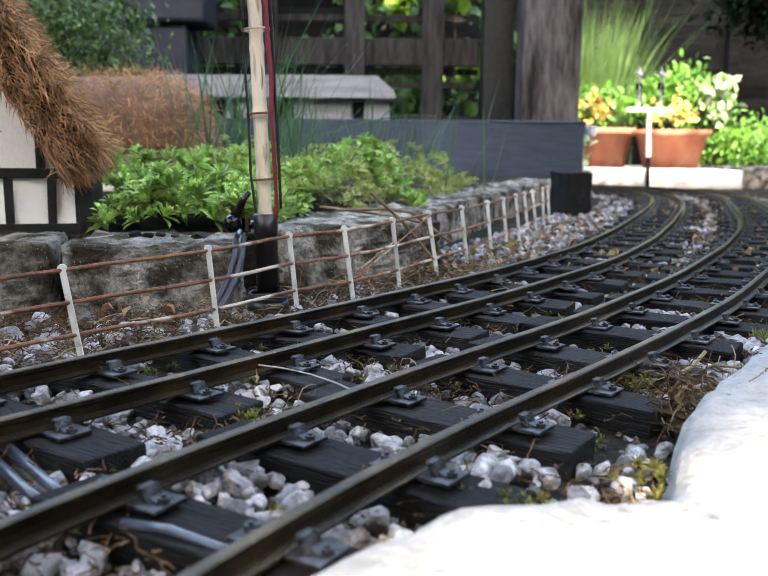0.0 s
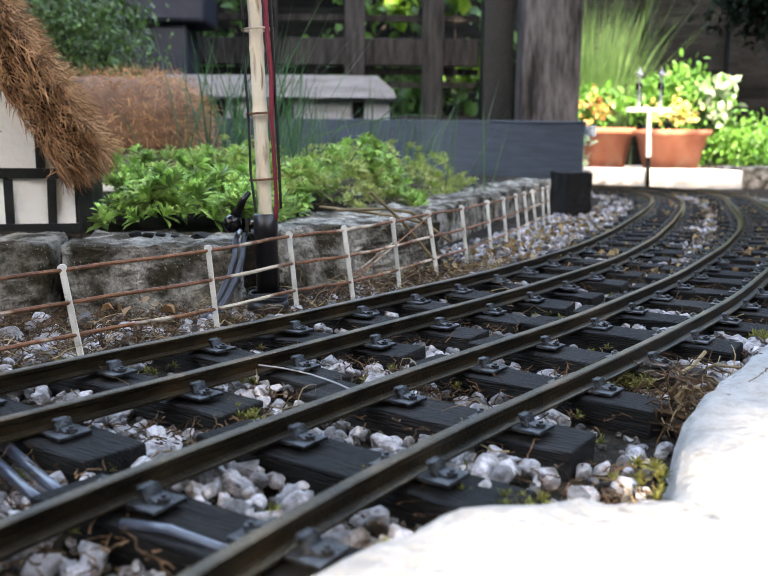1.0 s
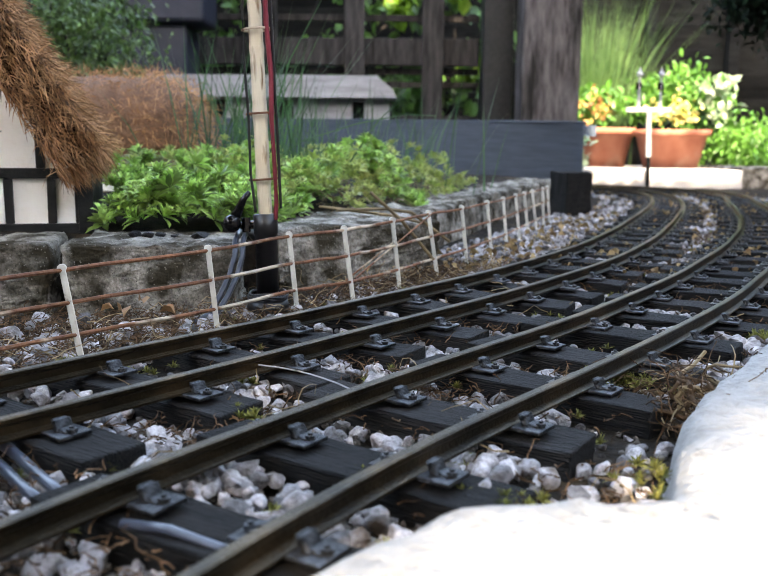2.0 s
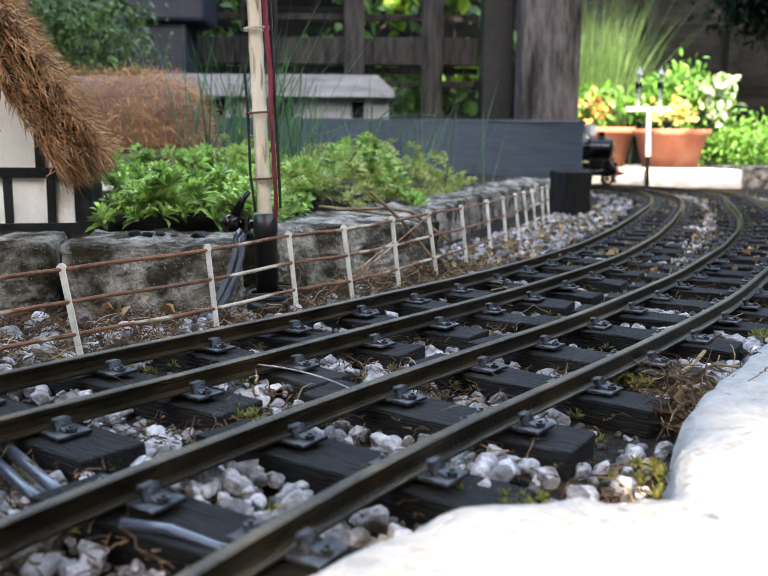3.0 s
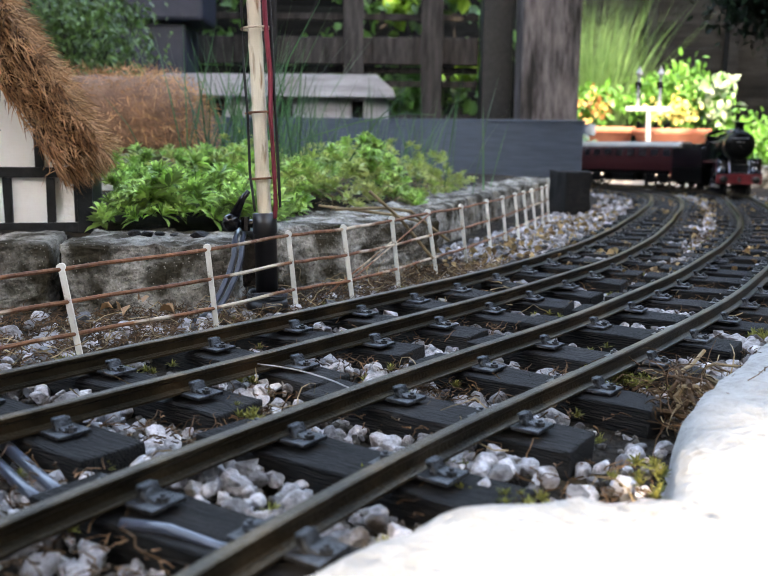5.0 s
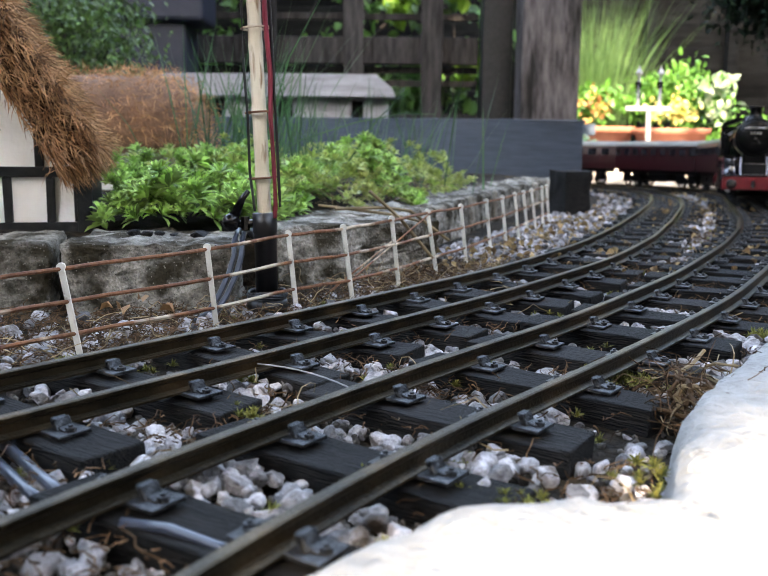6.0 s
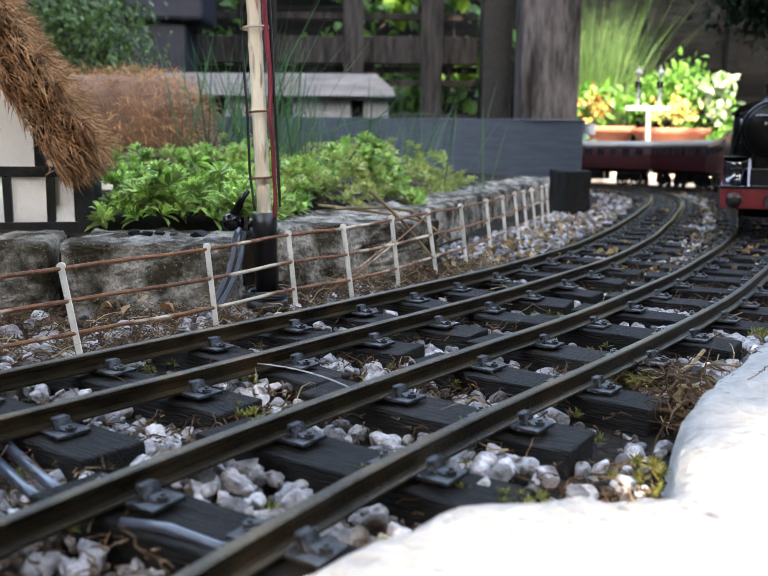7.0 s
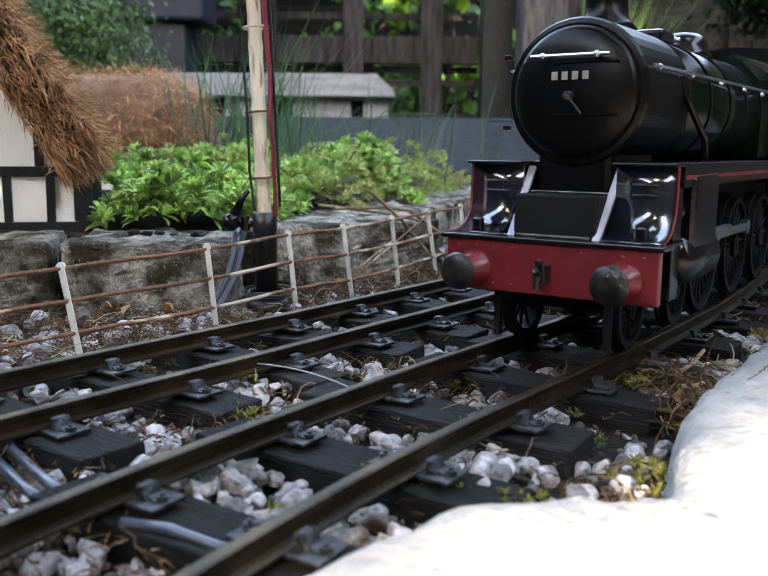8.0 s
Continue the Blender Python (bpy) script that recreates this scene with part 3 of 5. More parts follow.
signal_post()
for k in range(2):
    o = 0.0042 * k
    tagged(part("cable", tube([(-0.080 + o, 0.545, 0.020), (-0.082 + o, 0.520, 0.029), (-0.0835 + o, 0.494, 0.0320), (-0.0835 + o, 0.482, 0.028), (-0.0830 + o, 0.476, 0.02), (-0.085 + o, 0.470, 0.010),
                               (-0.089 + o, 0.463, 0.0), (-0.094 + o, 0.455, -0.009), (-0.101 + o, 0.45, -0.013)], 0.0016, 8), BLUE_CABLE, None, "", True),
           "slate-blue cable hanging over the concrete block", "cable", "cables")
for a, b, r in (((-0.128, 0.262, -0.0095), (-0.077, 0.209, -0.0125), 0.0017), ((-0.131, 0.257, -0.0105), (-0.083, 0.207, -0.013), 0.0017),
                ((-0.061, 0.1915, -0.0085), (-0.026, 0.1765, -0.0095), 0.0014)):
    a, b = Vector(a), Vector(b)
    tagged(part("cable", tube([a, a.lerp(b, .35) + Vector((0, 0.0008, 0.001)), a.lerp(b, .7), b], r, 8), BLUE_CABLE, None, "", True),
           "slate-blue cable lying in the ballast", "cable", "cables")


# ---- thatched cottages ----
def fibres(rng, count, place, length, width, fall_dir):
    """Loose thatch: bent slivers from place(rng) -> point, normal."""
    vs, fs = [], []
    for _ in range(count):
        p, n_ = place(rng)
        L = length * rng.uniform(0.5, 1.3)
        d = (n_ * rng.uniform(0.15, 0.9) + fall_dir * rng.uniform(0.3, 1.2) + Vector([rng.gauss(0, 0.38) for _ in range(3)])).normalized()
        side = d.cross(Vector([rng.gauss(0, 1) for _ in range(3)])).normalized() * width * rng.uniform(0.6, 1.4)
        mid = p + d * L * 0.55
        tip = p + d * L + fall_dir * L * rng.uniform(0.0, 0.4)
        k = len(vs)
        vs += [p - side, p + side, mid - side * 0.8, mid + side * 0.8, tip]
        fs += [(k, k + 1, k + 3, k + 2), (k + 2, k + 3, k + 4)]
    return vs, fs


def fibre_part(name, rng, count, place, length, width, fall_dir, mat, parent, label):
    vs, fs = fibres(rng, count, place, length, width, fall_dir)
    me = bpy.data.meshes.new(name)
    me.from_pydata([v[:] for v in vs], [], fs)
    me.materials.append(mat)
    ob = new(name, me)
    ob.parent = parent
    tagged(ob, label, "", "", "stuff")


def cottage():
    t = thing("model_cottage", pose(-0.2065, 0.60, 0.0, 0, 0, 15), "half-timbered model cottage with shaggy coir thatch", "model house")
    bm = bmesh.new()
    outline = [(-0.26, 0.014), (0.0, 0.014), (0.0, 0.066), (-0.125, 0.262), (-0.26, 0.06)]
    add_plate(bm, outline, 0.12, pose(0, 0.12, 0, 90, 0, 0))
    part("wall", bm, PLASTER, t, "white plaster gable wall")

    def beam(x0, x1, z0, z1):
        part("timber", box((x1 - x0, 0.006, z1 - z0), pose((x0 + x1) / 2, -0.0005, (z0 + z1) / 2), 0.0005, jitter=0.0003, rng=random.Random(int(x0 * 1e4))), BEAM_BLACK, t,
             "black painted timber")
    beam(-0.30, 0.0, 0.0575, 0.0645)
    beam(-0.30, 0.0, 0.0185, 0.0268)
    for x0, x1 in ((-0.0528, -0.0472), (-0.0255, -0.0198), (-0.0078, 0.0015), (-0.082, -0.076)):
        beam(x0, x1, 0.0269, 0.0574)
    for x0, x1 in ((-0.0625, -0.0588), (-0.0318, -0.0258)):
        beam(x0, x1, 0.0646, 0.10 if x0 > -0.05 else 0.16)
    for x0, x1 in ((-0.0545, -0.0475), (-0.024, -0.0198), (-0.0065, 0.0015)):
        beam(x0, x1, 0.0, 0.0184)
    # black sheet added over the side wall in place of the shade there
    part("side_shade_board", box((0.004, 0.112, 0.052), pose(0.0025, 0.062, 0.040), 0.0005), BEAM_BLACK, t, "black board added as shade on the side wall")
    part("timber", box((0.010, 0.010, 0.050), pose(-0.0005, -0.001, 0.0425), 0.0005), BEAM_BLACK, t, "black painted corner post")
    # thatch slope: a thick rounded quilt over the right-hand pitch
    a, b = Vector((-0.001, 0, 0.0700)), Vector((-0.143, 0, 0.300))
    along = (b - a).normalized()
    nrm = Vector((along.z, 0, -along.x))
    bm = bmesh.new()
    rows = []
    N = 34
    for j in range(15):
        v = j / 14
        y = -0.030 + 0.16 * v
        ring = []
        bulge = min(1, math.sin(math.pi * min(1, max(0, v * 4.5 / 2 + 0.10))) if v < 0.2 else 1)
        for i in range(N):
            ang = 2 * math.pi * i / N
            u = 0.5 - 0.5 * math.cos(ang)
            lift = math.sin(ang)
            th = 0.0170 * (0.55 + 0.45 * bulge)
            p = a.lerp(b, u) + nrm * (th * (1 if lift > 0 else -1) * abs(lift) ** 0.35) + Vector((0, y, 0))
            p += noise.noise_vector(p * 60) * 0.0035
            ring.append(bm.verts.new(p))
        rows.append(ring)
    for r0, r1 in zip(rows, rows[1:]):
        for i in range(N):
            bm.faces.new((r0[i], r0[(i + 1) % N], r1[(i + 1) % N], r1[i]))
    bm.faces.new(rows[0][::-1])
    bm.faces.new(rows[-1])
    bmesh.ops.recalc_face_normals(bm, faces=bm.faces[:])
    th = part("thatch", bm, COIR_SHADED, t, "thick brown coir thatch, darkened as shade under its fibres", True)

    def place(rng):
        u = rng.random() ** 1.1
        r = rng.random()
        if r < 0.50:
            return a.lerp(b, u) + nrm * rng.uniform(-0.016, 0.017) + Vector((0, -0.031 + rng.uniform(-0.002, 0.004), 0)), Vector((0, -0.9, 0)) + nrm * 0.3
        if r < 0.72:
            return a + nrm * rng.uniform(-0.016, 0.015) + Vector((0, rng.uniform(-0.03, 0.12), 0)), -along
        return a.lerp(b, u) + nrm * 0.0165 + Vector((0, rng.uniform(-0.032, 0.12), 0)), nrm
    fibre_part("straw_fringe", random.Random(3), 11000, place, 0.0135, 0.00040, -along * 0.8 + Vector((0, -0.2, -0.2)), COIR_FIBRE, th, "loose light brown coir fibres")


cottage()


def far_cottage():
    t = thing("model_cottage", pose(-0.437, 1.12, 0.0), "model cottage with a rounded red-brown coir thatch", "model house")
    part("wall", box((0.36, 0.20, 0.09), pose(-0.02, 0, 0.045), 0.002), PLASTER, t, "white plaster wall")
    bm = bmesh.new()
    rows = []
    for j in range(13):
        ph = j / 12 * math.pi / 2
        ring = []
        for i in range(40):
            a = 2 * math.pi * i / 40
            c, s_ = math.cos(a), math.sin(a)
            rr = math.cos(ph) ** 0.55
            p = Vector((0.212 * math.copysign(abs(c) ** 0.7, c) * (0.62 + 0.38 * rr if j < 12 else 0.62), 0.16 * math.copysign(abs(s_) ** 0.7, s_) * rr, 0.072 + 0.092 * math.sin(ph)))
            p += noise.noise_vector(p * 45) * 0.005
            ring.append(bm.verts.new(p))
        rows.append(ring)
    for r0, r1 in zip(rows, rows[1:]):
        for i in range(40):
            bm.faces.new((r0[i], r0[(i + 1) % 40], r1[(i + 1) % 40], r1[i]))
    bm.faces.new(rows[0][::-1])
    bm.faces.new(rows[-1])
    bm.normal_update()
    pts = [(f.calc_center_median(), f.normal.copy()) for f in bm.faces]
    th = part("thatch", bm, COIR_RED_CORE, t, "red-brown coir thatch", True)

    def place(rng):
        p, n_ = pts[rng.randrange(len(pts) - 1)]
        return p + Vector([rng.uniform(-0.012, 0.012) for _ in range(3)]), n_
    fibre_part("straw_fringe", random.Random(4), 9000, place, 0.014, 0.0004, Vector((0, 0, -0.6)), COIR_RED, th, "loose red-brown coir fibres")


far_cottage()


# ---- foliage ----
def leaf_shape(length, width, curl=0.25, fold=0.15):
    """A pointed leaf with a fold and a curl, root at the origin, along +x."""
    v = np.array([(0, 0, 0), (length * .4, width / 2, fold * width + curl * length * .10), (length * .4, 0, curl * length * .10), (length * .4, -width / 2, fold * width + curl * length * .10),
                  (length * .75, width * .36, curl * length * .05 + fold * width), (length * .75, 0, curl * length * .02), (length * .75, -width * .36, curl * length * .05 + fold * width),
                  (length, 0, -curl * length * .25)])
    f = [(0, 2, 1), (0, 3, 2), (1, 2, 5, 4), (2, 3, 6, 5), (4, 5, 7), (5, 6, 7)]
    return v, f


def join_shapes(items):
    vs, fs, o = [], [], 0
    for m, (v, f) in items:
        mm = np.array(m)
        vs.append(v @ mm[:3, :3].T + mm[:3, 3])
        fs += [tuple(i + o for i in g) for g in f]
        o += len(v)
    return np.concatenate(vs), fs


def rosette(rng, leaves, length, width):
    items = []
    for k in range(leaves):
        u = k / leaves
        items.append((pose(0, 0, 0.25 * length * u, 0, -8 - 68 * u + rng.uniform(-10, 10), k * 137.5 + rng.uniform(-12, 12))
                      @ Matrix.Scale(1 - 0.5 * u, 4), leaf_shape(length, width)))
    return join_shapes(items)


def rosette_places(rng, count, region, shapes, lift):
    out = []
    while len(out) < count:
        x, y = region(rng)
        z = bed_z(x, y) + lift(x, y) * rng.uniform(0.35, 1.0)
        out.append((turn(rng, x, y, z, 38) @ Matrix.Scale(rng.uniform(0.7, 1.25), 4), rng.randrange(shapes)))
    return out


rng = random.Random(11)
GREEN_ROS = [rosette(rng, 20, 0.0118, 0.0044) for _ in range(4)]
SMALL_ROS = [rosette(rng, 14, 0.0105, 0.0042) for _ in range(4)]


def left_region(r):
    y = r.uniform(0.575, 0.92)
    return -0.197 + (y - 0.6) * -0.16 + r.uniform(0, 1) * (0.115 + (y - 0.6) * 0.26), y


def mid_region(r):
    y = r.uniform(0.72, 1.30)
    return edge_x(y) - 0.035 - r.random() ** 1.4 * 0.26, y


def hump(x, y):
    return max(0.006, 0.034 + 0.055 * noise.noise(Vector((x * 17, y * 17, 7))))


def mid_hump(x, y):
    return max(0.008, 0.046 * min(1, (edge_x(y) - 0.015 - x) / 0.05) + 0.040 * noise.noise(Vector((x * 16, y * 16, 2))))


scatter("sedum_patch", GREEN_ROS, SEDUM, rosette_places(rng, 760, left_region, 4, hump), "bright green sedum rosettes in the bed by the cottage", "sedum")
scatter("sedum_patch", SMALL_ROS, SEDUM_YELLOW, rosette_places(rng, 620, mid_region, 4, mid_hump), "yellow-green mossy sedum on the bed", "sedum")
scatter("sedum_patch", GREEN_ROS, SEDUM, rosette_places(rng, 150, lambda r: (edge_x(0.98) - 0.03 - r.random() * 0.07, r.uniform(0.90, 1.06)), 4, mid_hump),
        "fresh green sedum at the edge of the bed", "sedum")
scatter("sedum_patch", GREEN_ROS, SEDUM, rosette_places(rng, 130, lambda r: (-0.08 + r.uniform(-0.05, 0.04), r.uniform(0.85, 1.1)), 4, mid_hump),
        "green sedum behind the signal post", "sedum")


def blade(rng, base, tip, width):
    """A bent grass blade as a thin three-sided strip."""
    base, tip = Vector(base), Vector(tip)
    side = Vector((rng.uniform(-1, 1), rng.uniform(-1, 1), 0)).normalized() * width
    mid = base.lerp(tip, 0.55) + Vector((0, 0, (tip - base).length * rng.uniform(0.02, 0.12)))
    vs = np.array([(base - side)[:], (base + side)[:], (mid - side * .8)[:], (mid + side * .8)[:], tip[:]])
    return vs, [(0, 1, 3, 2), (2, 3, 4)]


def grass_tuft(name, rng, count, centre, spread, height, lean, width, mat, label, category="grass", sway=0.35):
    shapes = []
    for _ in range(count):
        x, y = centre[0] + rng.gauss(0, spread[0]), centre[1] + rng.gauss(0, spread[1])
        h = height * rng.uniform(0.45, 1.15)
        b = (x, y, centre[2])
        shapes.append(blade(rng, b, (x + rng.gauss(lean, sway) * h, y + rng.gauss(0, 0.3) * h, centre[2] + h), width * rng.uniform(0.6, 1.3)))
    return scatter(name, shapes, mat, [(Matrix(), k) for k in range(len(shapes))], label, category)


grass_tuft("tall_grass", random.Random(21), 150, (-0.17, 1.06, 0.02), (0.045, 0.06), 0.19, 0.05, 0.0011, GRASS, "tall thin dark green grass in the bed")
grass_tuft("tall_grass", random.Random(22), 90, (-0.02, 1.25, 0.02), (0.07, 0.06), 0.16, 0.1, 0.0010, GRASS, "thin dark green grass behind the sedum")
arc = [(-0.135, 0.95, 0.06), (-0.09, 0.95, 0.088), (-0.03, 0.95, 0.107), (0.02, 0.95, 0.117), (0.055, 0.95, 0.116)]
tagged(part("grass_blade", tube(arc, [0.0008, 0.0008, 0.0007, 0.0006, 0.0003], 5), GRASS), "single long arching grass blade", "grass")


def bush(name, rng, count, centre, radii, leaf, mat, label, category, trunk=True, clumps=26, fluff=0.34):
    """Leaves in uneven clumps about a few limbs."""
    heads = []
    for _ in range(clumps):
        d = Vector([rng.gauss(0, 1) for _ in range(3)]).normalized() * rng.uniform(0.35, 1.0) ** 0.6
        heads.append(Vector((centre[0] + d.x * radii[0], centre[1] + d.y * radii[1], centre[2] + d.z * radii[2])))
    t = thing(name, pose(centre[0], centre[1], BED - 0.004 + float(fall(centre[1]))), label, category)
    o = Vector(t.matrix_basis.translation)
    places = []
    size = min(radii) * fluff
    for _ in range(count):
        h = heads[rng.randrange(clumps)]
        p = h + Vector([rng.gauss(0, size) for _ in range(3)]) - o
        places.append((turn(rng, *p, 80) @ Matrix.Scale(rng.uniform(0.6, 1.3), 4), 0))
    crown = scatter("crown", [leaf], mat, places, "", "")
    crown.parent = t
    if trunk:
        bm = bmesh.new()
        hub = Vector((0, 0, max(0.02, (centre[2] - radii[2] * 0.6 - o.z) * 0.8)))
        add_tube(bm, [(0, 0, 0), hub * 0.5, hub], [min(radii) * 0.09, min(radii) * 0.07, min(radii) * 0.055], 8)
        for h in heads[::3]:
            add_tube(bm, [hub, hub.lerp(h - o, 0.5) + Vector((0, 0, 0.01)), h - o], [min(radii) * 0.045, min(radii) * 0.03, min(radii) * 0.012], 5)
        part("trunk", bm, OLD_TIMBER, t)
    return t


bush("box_shrub", random.Random(31), 6500, (-0.485, 1.42, 0.20), (0.100, 0.09, 0.125), leaf_shape(0.011, 0.0055), BOX_LEAF, "small-leaved dark green box shrub behind the cottage", "shrub", clumps=46)

# ---- boards and timber at the back ----
t = thing("timber_board", pose(-0.16, 2.05, 0.0), "long blue-grey painted timber board at the back of the bed", "board")
part("board_face", box((1.25, 0.022, 0.128), pose(-0.003, 0, 0.081), 0.002), GREY_BOARD, t)
part("board_cap", box((1.256, 0.05, 0.006), pose(0, 0.012, 0.1465), 0.0015), GREY_BOARD, t)
part("board_peg", box((0.03, 0.03, 0.10), pose(0.57, 0.03, -0.02), 0.002), OLD_TIMBER, t)
part("board_peg", box((0.03, 0.03, 0.10), pose(-0.57, 0.03, -0.02), 0.002), OLD_TIMBER, t)
t = thing("timber_board", pose(0.50, 2.80, 0.0), "blue-grey painted board end behind the line", "board")
part("board_face", box((0.34, 0.03, 0.035), pose(0, 0, 0.145), 0.002), GREY_BOARD, t)
part("board_peg", box((0.035, 0.035, 0.17), pose(-0.12, 0, 0.05), 0.002), OLD_TIMBER, t)


def timber(name, size, m, mat, label, category, group="", wear=0.003, seed=0):
    bm = box(size, Matrix(), min(size) * 0.05)
    rough_up(bm, wear, 14, 3, seed)
    return tagged(part(name, bm, mat, None, "", False, m), label, category, group)


timber("gate_post", (0.185, 0.14, 1.9), pose(0.520, 2.86, 0.90), PILLAR_TIMBER, "thick weathered grey timber post", "post", seed=1)
timber("gate_post", (0.10, 0.10, 1.9), pose(0.368, 2.97, 0.90), BEAM_BLACK, "dark stained timber post beside the thick one", "post", seed=2)


def bench():
    t = thing("timber_planter", pose(-0.33, 2.40, 0.0), "silvered weathered timber planter edge with chamfered ends", "planter")
    bm = bmesh.new()
    add_plate(bm, [(-0.42, 0.219), (0.357, 0.219), (0.352, 0.238), (0.306, 0.277), (-0.42, 0.277)], 0.16, pose(0, 0.16, 0, 90, 0, 0))
    rough_up(bm, 0.002, 20, 2, 3)
    part("top_beam", bm, SILVER_TIMBER, t, "silver-grey chamfered beam")
    for x, w in ((-0.30, 0.14), (-0.05, 0.13), (0.155, 0.16), (0.305, 0.07)):
        part("leg_block", box((w, 0.10, 0.25), pose(x, 0.09, 0.093), 0.004), SILVER_TIMBER, t)
    part("back_board", box((0.76, 0.02, 0.25), pose(-0.03, 0.15, 0.09), 0.002), OLD_TIMBER, t)


bench()


def trellis():
    t = thing("trellis_fence", pose(0, 2.98, 0.0), "dark weathered trellis fence of square laths", "fence")
    k = 0
    for x, w in ((-1.20, 0.075), (-0.975, 0.075), (-0.735, 0.086), (-0.405, 0.075), (-0.107, 0.066), (0.155, 0.073)):
        k += 1
        part("upright", box((w, 0.028, 1.75), pose(x, 0, 0.86), 0.003, jitter=0.002, rng=random.Random(k)), OLD_TIMBER, t)
    for z, h in ((0.405, 0.088), (0.64, 0.08), (0.90, 0.08), (1.2, 0.08), (1.5, 0.08), (0.16, 0.07)):
        k += 1
        part("crossbar", box((1.75, 0.024, h), pose(-0.56, 0.027, z), 0.003, jitter=0.002, rng=random.Random(k)), OLD_TIMBER, t)
    for z in (0.30, 0.345, 0.52):
        part("slat", box((1.75, 0.012, 0.022), pose(-0.56, 0.055, z), 0.002), OLD_TIMBER, t)


trellis()
t = thing("storage_bin", pose(-0.70, 2.80, 0.0), "dark blue-black plastic storage bin behind the planter", "bin")
part("bin_lid", box((0.34, 0.22, 0.22), pose(-0.02, 0, 0.565), 0.012), BLACK_BIN, t)
part("bin_body", box((0.24, 0.18, 0.46), pose(-0.03, 0.01, 0.22), 0.01), BLACK_BIN, t)
bm = box((0.042, 0.05, 0.070), Matrix(), 0.002)
rough_up(bm, 0.002, 60, 3, 2)
tagged(part("timber_stump", bm, SLEEPER, None, "", False, pose(0.275, 1.285, 0.015, 0, 0, 18)), "short black tarred timber stump by the fence end", "stump")

# hedge behind the trellis
bush("hedge", random.Random(41), 2600, (-0.45, 3.45, 0.55), (0.95, 0.16, 0.55), leaf_shape(0.055, 0.034), HEDGE_LEAF, "leafy green hedge behind the trellis", "hedge", clumps=60)
bush("climbing_plant", random.Random(42), 60, (0.055, 3.30, 0.61), (0.05, 0.03, 0.06), leaf_shape(0.055, 0.042), LEAF_LIME, "lime-green climber leaves on the trellis", "climber", clumps=6)
bush("climbing_plant", random.Random(43), 60, (0.285, 3.40, 0.392), (0.055, 0.02, 0.035), leaf_shape(0.05, 0.04), LEAF_LIME, "lime-green climber leaves through the trellis", "climber", clumps=5)
bush("climbing_plant", random.Random(44), 50, (0.255, 3.30, 0.655), (0.09, 0.03, 0.04), leaf_shape(0.055, 0.042), LEAF_LIME, "lime-green climber leaves over the crossbar", "climber", clumps=5)


# ---- sunny corner beyond the bend ----
def slab():
    z = float(fall(2.8))
    bm = box((0.52, 0.9, 0.062), Matrix(), 0.004)
    rough_up(bm, 0.002, 20, 5, 1)
    tagged(part("paving_slab", bm, PAVING, None, "", False, pose(0.872, 3.20, -0.005)), "sunlit pale stone slab under the flower pots", "slab")
    bm = box((0.30, 0.5, 0.075), Matrix(), 0.006)
    rough_up(bm, 0.003, 16, 4, 5)
    tagged(part("edging_stone", bm, CONCRETE, None, "", False, pose(1.29, 3.02, -0.002)), "dark grey stone beside the sunlit slab", "stone")


slab()


def trough(x, y, w, d, h, z, label):
    t = thing("plant_pot", pose(x, y, z), label, "plant pot", "terracotta pots")
    bm = bmesh.new()
    rows = []
    for sx, zz in ((0.74, 0), (0.98, h * .84), (1.06, h * .84), (1.08, h), (1.0, h), (0.96, h * .9)):
        ring = []
        for i in range(28):
            a = 2 * math.pi * i / 28
            c, s_ = math.cos(a), math.sin(a)
            ring.append(bm.verts.new((w / 2 * sx * math.copysign(abs(c) ** 0.45, c), d / 2 * sx * math.copysign(abs(s_) ** 0.45, s_), zz)))
        rows.append(ring)
    for a, b in zip(rows, rows[1:]):
        for i in range(28):
            bm.faces.new((a[i], a[(i + 1) % 28], b[(i + 1) % 28], b[i]))
    bm.faces.new(rows[0][::-1])
    part("pot", bm, TERRACOTTA, t, "", True)
    part("potting_soil", lathe([(0.2 * w, h * .6), (0.44 * w, h * .86), (0.02, h * .9)], Matrix.Diagonal((1, d / w, 1, 1)), 20), SOIL, t)


trough(1.005, 3.08, 0.232, 0.17, 0.132, 0.026, "terracotta trough with a moulded rim")
trough(0.80, 3.22, 0.20, 0.17, 0.14, 0.026, "terracotta trough with flowers")
bush("flowering_plant", random.Random(51), 420, (0.72, 3.22, 0.24), (0.12, 0.07, 0.06), leaf_shape(0.035, 0.022), LEAF_LIGHT, "leafy plant in the pot", "plant", False, 18)
bush("flowers", random.Random(52), 90, (0.69, 3.14, 0.25), (0.10, 0.05, 0.045), leaf_shape(0.020, 0.018), PETAL, "orange flowers above the pot", "flowers", False, 10)
bush("flowers", random.Random(53), 130, (1.0, 3.08, 0.22), (0.10, 0.05, 0.04), leaf_shape(0.020, 0.016), PETAL_YELLOW, "yellow flowers in the pot", "flowers", False, 12)
bush("leafy_plant", random.Random(54), 1500, (1.06, 3.25, 0.27), (0.17, 0.09, 0.085), leaf_shape(0.032, 0.014), LEAF_LIGHT, "bright green leafy plant in the pot", "plant", False, 24)
bush("leafy_plant", random.Random(55), 90, (1.19, 3.15, 0.27), (0.07, 0.05, 0.075), leaf_shape(0.045, 0.026), LEAF_WHITE, "white-edged leaves beside the pot", "plant", False, 9)
